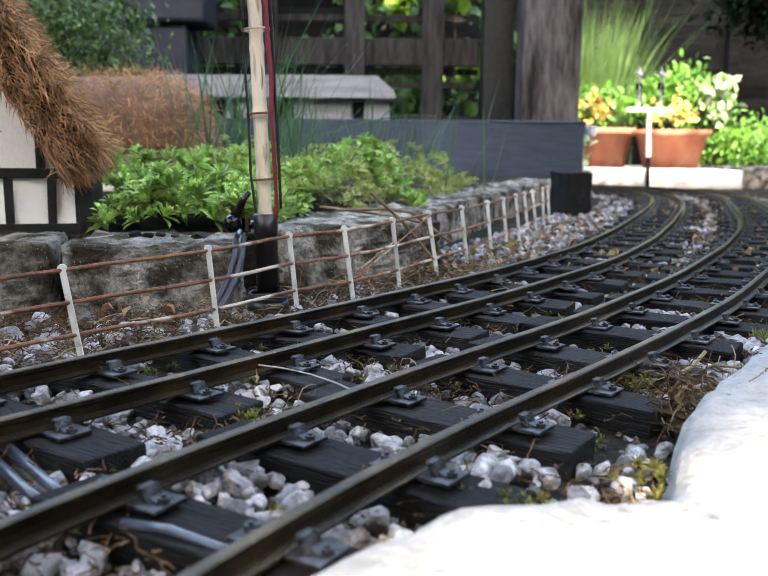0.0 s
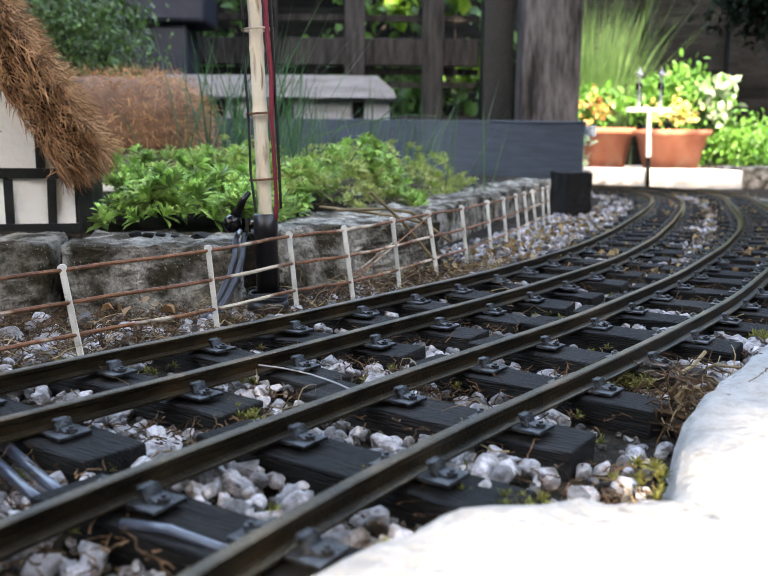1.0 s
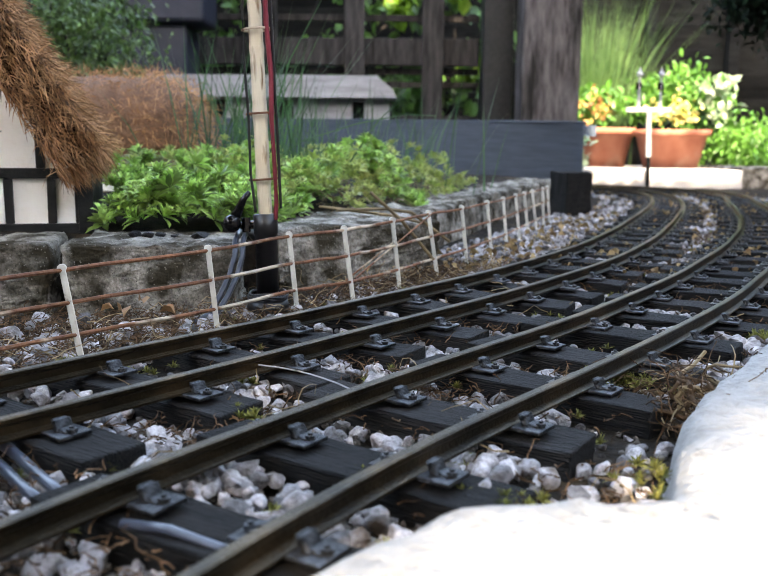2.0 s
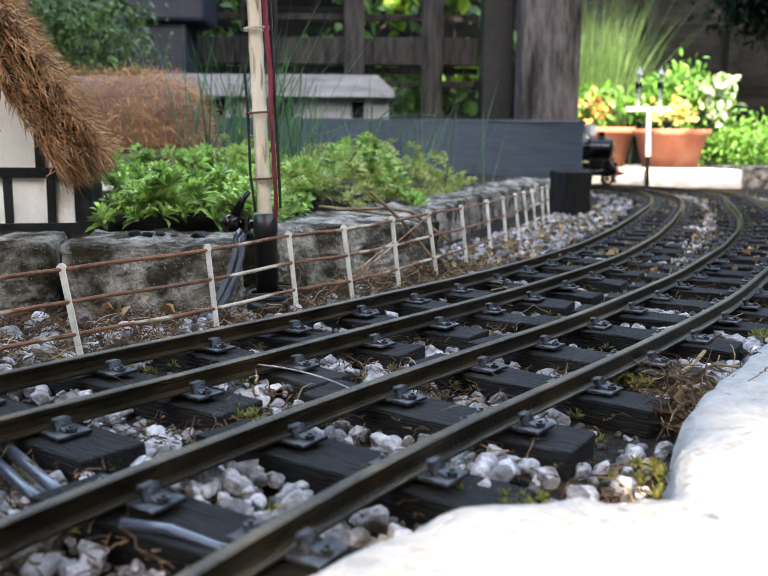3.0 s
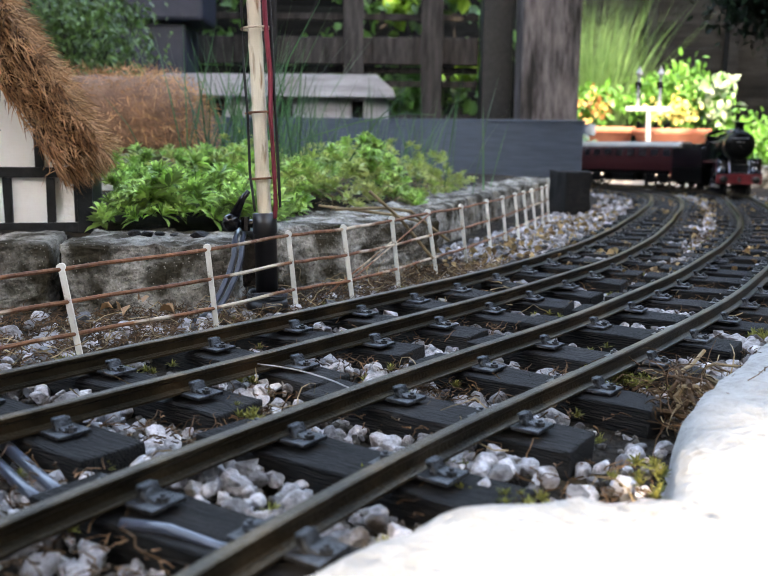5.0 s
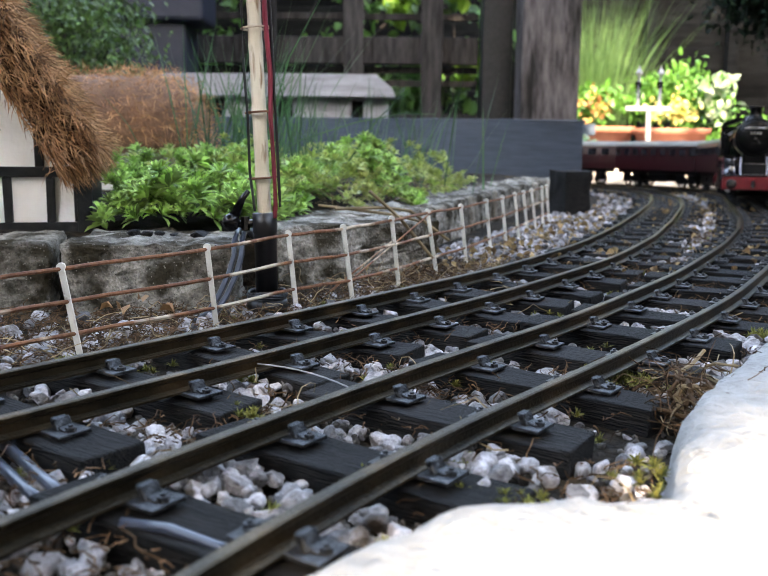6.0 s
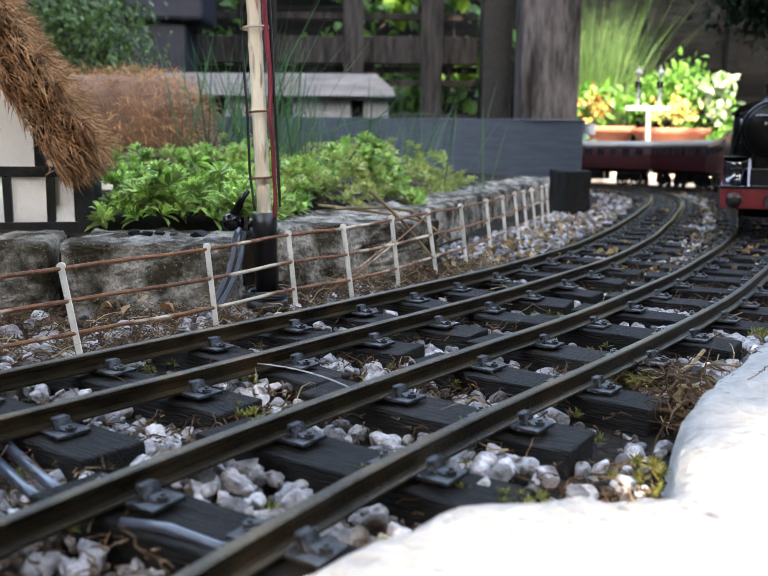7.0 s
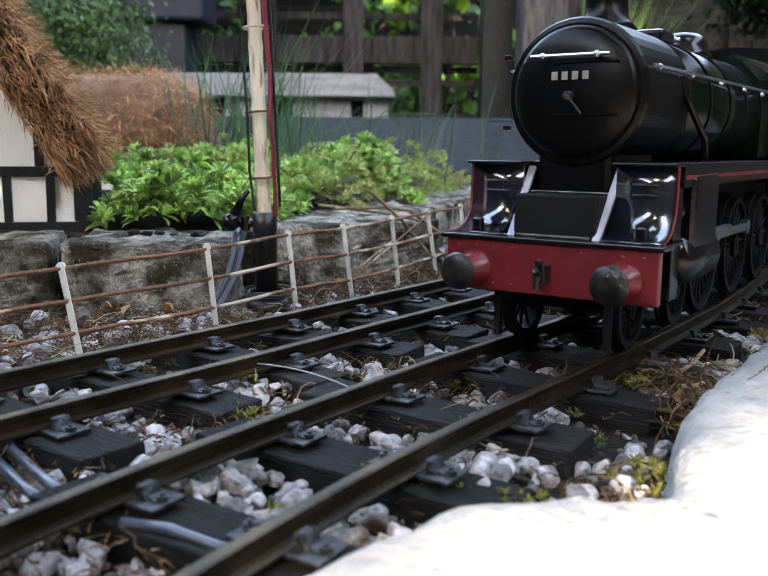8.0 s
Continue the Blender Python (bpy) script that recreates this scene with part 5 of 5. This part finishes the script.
def wheelset(radius, parent, y, spokes, width=52):
    """Two spoked wheels on an axle; its origin is the axle's middle."""
    ob = part("wheelset", rod(mmv(-width / 2, 0, 0), mmv(width / 2, 0, 0), 2.2 * MM), WHEEL_BLACK, parent, m=pose(0, y * MM, radius * MM))
    r = radius
    if (radius, spokes) not in SPOKES:
        SPOKES[radius, spokes] = mesh_of("spoke", rod(mmv(r * .18, 0, 0), mmv(r - 3, 0, 0), 1.1 * MM, 0.8 * MM, 5), WHEEL_BLACK)
    for side in (-1, 1):
        m = pose(side * 22.5 * MM, 0, 0, 0, 90 * side, 0)
        bm = bmesh.new()
        add_lathe(bm, disc_rows((r - 3.2, -2.4), (r + 1.6, -2.4), (r + 1.6, -1.2), (r, -0.8), (r - 0.3, 2.6), (r - 3.2, 2.6),
                                (r - 3.2, -2.4)), Matrix(), 28, caps=False)
        part("wheel_rim", bm, WHEEL_BLACK, ob, m=m)
        part("hub", lathe(disc_rows((r * 0.22, -2), (r * 0.24, 3), (0.8, 3.2)), Matrix(), 12), WHEEL_BLACK, ob, m=m)
        for k in range(spokes):
            spoke = new("spoke", SPOKES[radius, spokes])
            spoke.parent = ob
            spoke.matrix_basis = m @ pose(0, 0, 0, 0, 0, 360 * k / spokes)
    WHEELS.append((ob, radius * MM, y * MM))
    return ob


WHEELS = []


def rivets(spots):
    """Small domes on a face that looks forward."""
    bm = bmesh.new()
    for p in spots:
        add_lathe(bm, disc_rows((0.75, 0), (0.6, 0.35), (0.2, 0.5)), pose(*mmv(*p), -90, 0, 0), 7)
    return bm


def locomotive():
    t = thing("steam_locomotive", pose(0, 0, 0), "black model steam locomotive with a red buffer beam, on the rails", "locomotive")
    beam = part("buffer_beam", mbox(-43.5, 43.5, -4, 0, 23.5, 43.5, 0.5), RED_PAINT, t, "red painted buffer beam")
    part("beam_cap", mbox(-45.5, 45.5, -10, 1.5, 43.5, 45.5, 0.5), BLACK_PAINT, t)
    for side in (-1, 1):
        at = pose(side * 30.5 * MM, 0, 32 * MM, -90, 0, 0)
        b = part("buffer", lathe(disc_rows((7.6, 0), (7.6, 1.2), (6.0, 2), (5.0, 9)), at, 20), RED_PAINT, beam, "red buffer stock with a dark steel head", True)
        part("buffer_head", lathe(disc_rows((2.8, 8), (2.8, 13), (7.0, 13.3), (7.4, 14.4), (6.6, 15.4), (3, 15.9)), at, 24), BUFFER_STEEL, b,
             "dark greasy steel buffer head", True)
        part("beam_rivets", rivets([(side * (14 + 8 * k), 0.2, z) for k in range(4) for z in (26.2, 40.8)]), RED_PAINT, beam)
    bm = mbox(-2.6, 2.6, 0, 6, 28.5, 36, 0.8)
    add_tube(bm, [mmv(0, 6, 32), mmv(0, 9, 34), mmv(0, 8, 37), mmv(0, 5, 37)], 1.3 * MM)
    add_rod(bm, mmv(0, 6, 32), mmv(0, 7.4, 26.5), 1.5 * MM)
    part("coupling_hook", bm, BUFFER_STEEL, beam)
    # drop front of the running plate: curved sheets that sweep down to the beam
    part("front_apron", mbox(-43, 43, -32, -4, 43.5, 45.2, 0.5), BLUE_BLACK, t)
    sweep = [(-4, 45.6), (-7, 46.0), (-10.5, 47.0), (-13.5, 48.6), (-16, 50.8), (-17.6, 53.4), (-18.6, 56.5), (-19, 60), (-19.2, 66), (-19.3, 73.4)]
    for side in (-1, 1):
        x0, x1 = sorted((side * 19.5, side * 42.5))
        bm = bmesh.new()
        rows = [[bm.verts.new(mmv(x, y, z)) for x in (x0, x1)] + [bm.verts.new(mmv(x, y - 1.1, z - 0.5)) for x in (x1, x0)] for y, z in sweep]
        for r0, r1 in zip(rows, rows[1:]):
            for k in range(4):
                bm.faces.new((r0[k], r1[k], r1[(k + 1) % 4], r0[(k + 1) % 4]))
        bm.faces.new(rows[0])
        bm.faces.new(rows[-1][::-1])
        bmesh.ops.recalc_face_normals(bm, faces=bm.faces[:])
        w = part("front_wing", bm, WING_PLATE, t, "glossy curved drop plate")
        for f in w.data.polygons:
            f.use_smooth = abs(f.normal.x) < 0.5 and f.area > 2e-6
        part("wing_lip", mbox(x0 - .5, x1 + 1.0, -34, -15.5, 73.2, 74.5, 0.3), BLACK_PAINT, w)
        part("wing_edging", tube([mmv(side * 43.0, y, z) for y, z in sweep], 0.45 * MM, 5), RED_PAINT, w, "thin red edge line")
        bm = bmesh.new()
        for z in (62.5, 66.5):
            add_rod(bm, mmv(side * 26, -18.6, z), mmv(side * 36, -18.6, z), 0.38 * MM, n=5)
        part("wing_beading", bm, WORN_STEEL, w)
        part("lamp_iron", mbox(side * 34 - 2.2, side * 34 + 2.2, -10, -7, 45.5, 51.5, 0.8), BLACK_PAINT, w)
        bm = bmesh.new()
        add_plate(bm, [mmv(0, 0)[:2], mmv(2.8, 0)[:2], mmv(2.8, 35)[:2], mmv(0, 35)[:2]], 1.4 * MM,
                  pose(side * 17.5 * MM - 1.4 * MM, -4.5 * MM, 45 * MM, 128, 0, side * 3))
        part("front_strut", bm, STRUT_SHEEN, t, "steel strut with sky sheen in its colour")
    part("inside_cylinder_cover", mbox(-15.8, 15.8, -34, -15.5, 44, 57.5, 3.5), WING_PLATE, t, "glossy black cylinder cover")
    part("cover_rail", rod(mmv(-16, -15.0, 55.8), mmv(16, -15.0, 55.8), 1.5 * MM, n=12), STRUT_SHEEN, t, "steel rod with sky sheen in its colour")
    part("cover_step", rod(mmv(-16, -20, 62.5), mmv(16, -20, 62.5), 0.5 * MM), WORN_STEEL, t)
    part("apron_plate", mbox(-15, 15, -13, -4, 45.5, 46.6, 0.4), WORN_STEEL, t, "scuffed steel foot plate")
    part("smokebox_saddle", mbox(-16, 16, -75, -24, 58, 84, 3), SOOT, t)
    part("running_plate", mbox(-43, 43, -285, -28, 72.4, 74.5, 0.3), BLACK_PAINT, t)
    for side in (-1, 1):
        part("valance", mbox(side * 42 - 0.8, side * 42 + 0.8, -285, -28, 65.4, 72.4, 0.2), BLACK_PAINT, t)
        part("valance_line", mbox(side * 42.9 - 0.2, side * 42.9 + 0.2, -285, -30, 68.4, 70, 0.05), RED_PAINT, t, "thin red lining")
    # smokebox, boiler
    C = pose(0, 0, 101.5 * MM)
    sm = part("smokebox", lathe(disc_rows((24.5, -78), (29.0, -78), (29.0, -24), (28.2, -22.6), (26.5, -22)), C @ along_y(0), 40), SOOT, t, "", False)
    d = part("smokebox_door", lathe(disc_rows((25.4, -22.2), (25.4, -20.8), (23.6, -19.6), (17, -17.8), (8, -17), (1, -16.8)), C @ along_y(0), 40), SOOT,
             sm, "", True)
    bm = bmesh.new()
    add_rod(bm, mmv(-16, -14.6, 115), mmv(16, -14.6, 115), 0.75 * MM)
    for x in (-11, 11):
        add_lathe(bm, disc_rows((0.1, 0), (1.2, 0.4), (1.4, 1.4), (1.2, 2.4), (.1, 2.8)), pose(x * MM, -16.4 * MM, 115 * MM, -90, 0, 0), 10)
    part("door_handrail", bm, STEEL, d, "bright steel handrail")
    for z in (92.5, 112.5):
        part("hinge_strap", rod(mmv(-19, -17.8, z), mmv(7, -16.8, z), 0.45 * MM, n=5), SOOT, d)
    bm = bmesh.new()
    add_rod(bm, mmv(0, -17, 100), mmv(0, -13, 100), 1.6 * MM, n=10)
    add_rod(bm, mmv(0, -13.6, 100), mmv(-6, -13.4, 93), 0.5 * MM, n=6)
    part("door_dart", bm, WORN_STEEL, d)
    bm = bmesh.new()
    for k in range(4):
        add_box(bm, mmv(2.5, 0.4, 3.1), pose(*mmv(-6.3 + 4.2 * k, -16.0, 107.5)), 0.1 * MM)
    part("number_bars", bm, WHITE_LINE, d, "four short cream bars")
    for z in (116, 88):
        part("door_lug", mbox(28.0, 30.6, -24, -21, z - 1, z + 1, 0.4), SOOT, sm)
    boiler = part("boiler", lathe(disc_rows((29.0, -225), (28.2, -160), (27.8, -79)), C @ along_y(0), 40),
                  GREEN_BLACK, t, "glossy black-green boiler", True)
    for y in (-80, -118, -156, -192):
        part("boiler_band", lathe(disc_rows((27.6, y - 1), (28.9, y - 1), (28.9, y + 1), (27.6, y + 1)), C @ along_y(0), 40), BLACK_PAINT, boiler)
    part("chimney", lathe(disc_rows((13, 26), (11, 28.5), (9.2, 31), (8.6, 36), (9.0, 43), (10.4, 44), (10.6, 46), (8.4, 46.4), (7.6, 42)),
                          pose(0, -52 * MM, 102.5 * MM), 24), SOOT, t, "", True)
    part("dome", lathe(disc_rows((16, 24), (13.4, 27), (12.6, 31), (11.4, 34), (8, 36.4), (3, 37.4)), pose(0, -165 * MM, 102.5 * MM), 24), BLACK_PAINT, t, "", True)
    part("top_feed", mbox(-8, 8, -124, -104, 128, 135, 2), BLUE_BLACK, t)
    for k in range(3):
        part("feed_pipe", tube([mmv(s_ * (5 + k), -128 - 4 * k, 133) for s_ in (-1, 1)], 1.2 * MM), STEEL, t)
    bm = bmesh.new()
    prof = [(-29, 76), (-29.5, 104), (-26, 120), (-16, 131), (0, 134.5), (16, 131), (26, 120), (29.5, 104), (29, 76)]
    rows = [[bm.verts.new(mmv(x, y, z)) for x, z in prof] for y in (-284, -225)]
    for k in range(len(prof) - 1):
        bm.faces.new((rows[0][k], rows[0][k + 1], rows[1][k + 1], rows[1][k]))
    for r in rows:
        bm.faces.new(r)
    part("firebox", bm, GREEN_BLACK, t)
    for side in (-1, 1):
        bm = bmesh.new()
        add_rod(bm, mmv(side * 29.5, -26, 111), mmv(side * 31.5, -270, 113), 0.7 * MM, n=6)
        for y in (-34, -80, -130, -180, -225):
            add_lathe(bm, disc_rows((.1, 0), (1.1, .5), (1.2, 1.5), (.1, 2.4)), pose(side * 28 * MM, y * MM, 111 * MM, 0, 90 * side, 0), 8)
        part("boiler_handrail", bm, STEEL, t, "bright steel handrail")
        bm = bmesh.new()
        add_tube(bm, [mmv(side * 27, -70, 110), mmv(side * 30, -72, 100), mmv(side * 34, -88, 84), mmv(side * 34, -90, 76)], 1.5 * MM)
        part("steam_pipe", bm, SOOT, t)
    # cab
    cab = part("cab", mbox(-41, 41, -325, -284, 60, 128, 1), BLACK_PAINT, t)
    bm = bmesh.new()
    prof = [(-43, 126), (-36, 136), (-20, 142), (0, 144), (20, 142), (36, 136), (43, 126), (40, 126), (0, 140), (-40, 126)]
    rows = [[bm.verts.new(mmv(x, y, z)) for x, z in prof] for y in (-332, -280)]
    n = len(prof)
    for k in range(n):
        bm.faces.new((rows[0][k], rows[0][(k + 1) % n], rows[1][(k + 1) % n], rows[1][k]))
    bm.faces.new(rows[0])
    bm.faces.new(rows[1])
    part("cab_roof", bm, SOOT, cab)
    for side in (-1, 1):
        part("cab_window", mbox(side * 41.2 - .4, side * 41.2 + .4, -316, -296, 100, 120, 0.2), GLASS_DARK, cab)
        part("front_window", mbox(side * 35 - 5, side * 35 + 5, -284.2, -283.2, 104, 122, 0.2), GLASS_DARK, cab)
    # frames, cylinders, motion gear
    part("frame", mbox(-17, 17, -320, -6, 26, 62, 1), WHEEL_BLACK, t)
    for side in (-1, 1):
        cy = part("cylinder", lathe(disc_rows((10, -82), (11.5, -81), (11.5, -38), (10, -36), (4, -35)), pose(side * 34 * MM, 0, 36 * MM) @ along_y(0), 20),
                  BLACK_PAINT, t, "", True)
        part("valve_chest", lathe(disc_rows((5, -86), (6.5, -85), (6.5, -32), (5, -30), (2, -29)), pose(side * 34 * MM, 0, 56 * MM) @ along_y(0), 16), BLACK_PAINT,
             cy, "", True)
        bm = mbox(side * 34 - 10, side * 34 + 10, -78, -42, 38, 70, 2)
        part("cylinder_casing", bm, BLACK_PAINT, cy)
        part("slide_bar", mbox(side * 36 - 1.5, side * 36 + 1.5, -135, -80, 42, 44.5, 0.3), STEEL, cy)
        part("step_plate", mbox(side * 40 - 1, side * 40 + 1, -34, -24, 22, 72, 0.4), BLACK_PAINT, t)
        part("guard_iron", mbox(side * 23 - 1.5, side * 23 + 1.5, -9, -6, 4, 30, 0.4), WHEEL_BLACK, t)
    for y in (-30, -92):
        wheelset(16, t, y, 10)
    for y in (-138, -206, -274):
        wheelset(27, t, y, 17)
    for side in (-1, 1):
        bm = mbox(-1.2, 1.2, -208, -72 + 0, -2.2, 2.2, 0.4)
        for y in (-138, -206):
            add_lathe(bm, disc_rows((4, -2), (4, 2), (1, 2.2)), pose(0, y * MM + 0.0, 0, 0, 90, 0), 12)
        ob = part("coupling_rod", bm, STEEL, t)
        RODS.append((ob, side))
    return t


RODS = []


def tender():
    t = thing("locomotive_tender", pose(0, 0, 0), "black model coal tender behind the locomotive", "tender")
    bm = mbox(-40, 40, -190, -4, 54, 104, 2)
    part("tank", bm, BLACK_PAINT, t)
    part("tender_frame", mbox(-38, 38, -192, -2, 20, 54, 1), SOOT, t)
    bm = box(mmv(70, 120, 12), pose(*mmv(0, -80, 106)), 3 * MM)
    rough_up(bm, 0.004, 130, 6, 2)
    part("coal", bm, SOOT, t, "heap of black coal")
    part("rear_beam", mbox(-42, 42, -195, -191, 26, 44, 0.5), RED_PAINT, t)
    part("drawbar", mbox(-3, 3, -4, 8, 32, 35, 0.5), SOOT, t)
    for y in (-36, -96, -156):
        wheelset(16, t, y, 10)
    return t


def coach():
    L = 340
    t = thing("railway_coach", pose(0, 0, 0), "maroon model passenger coach with a dull grey roof", "coach", "coaches of the train")
    bm = bmesh.new()
    prof = [(-39, 44), (-41, 60), (-41, 84), (-38.5, 108), (38.5, 108), (41, 84), (41, 60), (39, 44)]
    rows = [[bm.verts.new(mmv(x, y, z)) for x, z in prof] for y in (-L, 0)]
    n = len(prof)
    for k in range(n):
        bm.faces.new((rows[0][k], rows[0][(k + 1) % n], rows[1][(k + 1) % n], rows[1][k]))
    bm.faces.new(rows[0][::-1])
    bm.faces.new(rows[1])
    body = part("coach_body", bm, MAROON, t)
    bm = bmesh.new()
    prof = [(-40, 106.5), (-37, 112), (-26, 117), (-10, 120), (10, 120), (26, 117), (37, 112), (40, 106.5)]
    rows = [[bm.verts.new(mmv(x, y, z)) for x, z in prof] for y in (-L - 2, 2)]
    n = len(prof)
    for k in range(n):
        bm.faces.new((rows[0][k], rows[0][(k + 1) % n], rows[1][(k + 1) % n], rows[1][k]))
    bm.faces.new(rows[0][::-1])
    bm.faces.new(rows[1])
    part("coach_roof", bm, COACH_ROOF, t, "dull olive-grey curved roof")
    for side in (-1, 1):
        for k in range(9):
            y = -22 - k * 36
            part("coach_window", mbox(side * 40.6 - 1, side * 40.6 + 1, y - 22, y, 82, 100, 0.3), GLASS_DARK, body)
    part("underframe", mbox(-30, 30, -L + 6, -6, 34, 44, 1), SOOT, t)
    for x in (-1, 1):
        part("battery_box", mbox(x * 22 - 7, x * 22 + 7, -205, -135, 14, 34, 1), SOOT, t)
        part("truss_rod", tube([mmv(x * 30, -106, 34), mmv(x * 30, -126, 18), mmv(x * 30, -214, 18), mmv(x * 30, -234, 34)], 1.2 * MM, 5), SOOT, t)
    part("coupling", mbox(-3, 3, -L - 14, -L + 6, 32, 35, 0.5), SOOT, t)
    for y in (-44, -84, -256, -296):
        for x in (-30, 26):
            part("bogie_side", mbox(x, x + 4, y - 14, y + 14, 12, 34, 1), SOOT, t)
        wheelset(15.5, t, y, 10)
    return t


loco = locomotive()
coal_tender = tender()
first_coach = coach()
TRAIN = [(loco, 0.0, 0.06, 0.25), (coal_tender, 0.338, 0.03, 0.16)]
coaches = [first_coach] + [copy_thing(first_coach, pose(0, 0, 0)) for _ in range(4)]
for k, c in enumerate(coaches):
    TRAIN.append((c, 0.545 + 0.356 * k, 0.06, 0.28))
WHEELS_MOVING = [w for w in WHEELS if w[0].parent is not first_coach]
for c in coaches:
    sets = [o for o in c.children if o.name.startswith("wheelset")]
    WHEELS_MOVING += [(o, 0.0155, o.matrix_basis.translation.y) for o in sets]


# ---- movement: where the front of the train is along the line ----
FRONT = [(0.0, 3.27), (1.0, 3.06), (2.0, 2.83), (2.8, 2.606), (3.0, 2.552), (3.5, 2.408), (4.0, 2.25), (4.5, 2.03), (6.0, 1.298), (6.5, 1.055),
         (7.0, 0.826), (7.4, 0.602), (7.6, 0.479), (7.8, 0.344), (7.9, 0.279), (8.0, 0.217)]


def front_at(t):
    ts, ss = [r[0] for r in FRONT], [r[1] for r in FRONT]
    i = max(1, min(len(ts) - 1, next((k for k, v in enumerate(ts) if v >= t), len(ts) - 1)))
    slope = [0.0] * len(ts)
    for k in range(len(ts)):
        a, b = max(k - 1, 0), min(k + 1, len(ts) - 1)
        slope[k] = (ss[b] - ss[a]) / (ts[b] - ts[a])
    h = ts[i] - ts[i - 1]
    u = (t - ts[i - 1]) / h
    return ((2 * u ** 3 - 3 * u ** 2 + 1) * ss[i - 1] + (u ** 3 - 2 * u ** 2 + u) * h * slope[i - 1]
            + (3 * u ** 2 - 2 * u ** 3) * ss[i] + (u ** 3 - u ** 2) * h * slope[i])


def riding(s, a, b):
    """The pose of a vehicle whose front is at s, borne at a and b metres behind it."""
    xa, ya, za, _ = on_track("main", s + a)
    xb, yb, zb, _ = on_track("main", s + b)
    fwd = (Vector((xa, ya, za)) - Vector((xb, yb, zb))).normalized()
    o = Vector((xa, ya, za)) + fwd * a
    return Matrix.Translation(o) @ pose(0, 0, 0, math.degrees(math.asin(fwd.z)), 0, math.degrees(math.atan2(-fwd.x, fwd.y)))


def motions():
    for ob, offset, a, b in TRAIN:
        walk(ob, [(k / 10, riding(front_at(k / 10) + offset, a, b)) for k in range(81)])
    start = front_at(0)
    for ob, r, y in WHEELS_MOVING:
        x0, z0 = ob.matrix_basis.translation.x, ob.matrix_basis.translation.z
        walk(ob, [(k / 30, pose(x0, y, z0, -math.degrees((start - front_at(k / 30)) / r) % 360, 0, 0)) for k in range(241)])
    for ob, side in RODS:
        rows = []
        for k in range(241):
            a = -(start - front_at(k / 30)) / 0.027 + (math.pi / 2 if side > 0 else 0)
            rows.append((k / 30, pose(side * 0.029, 0.011 * math.sin(a), 0.027 + 0.011 * math.cos(a))))
        walk(ob, rows)


motions()
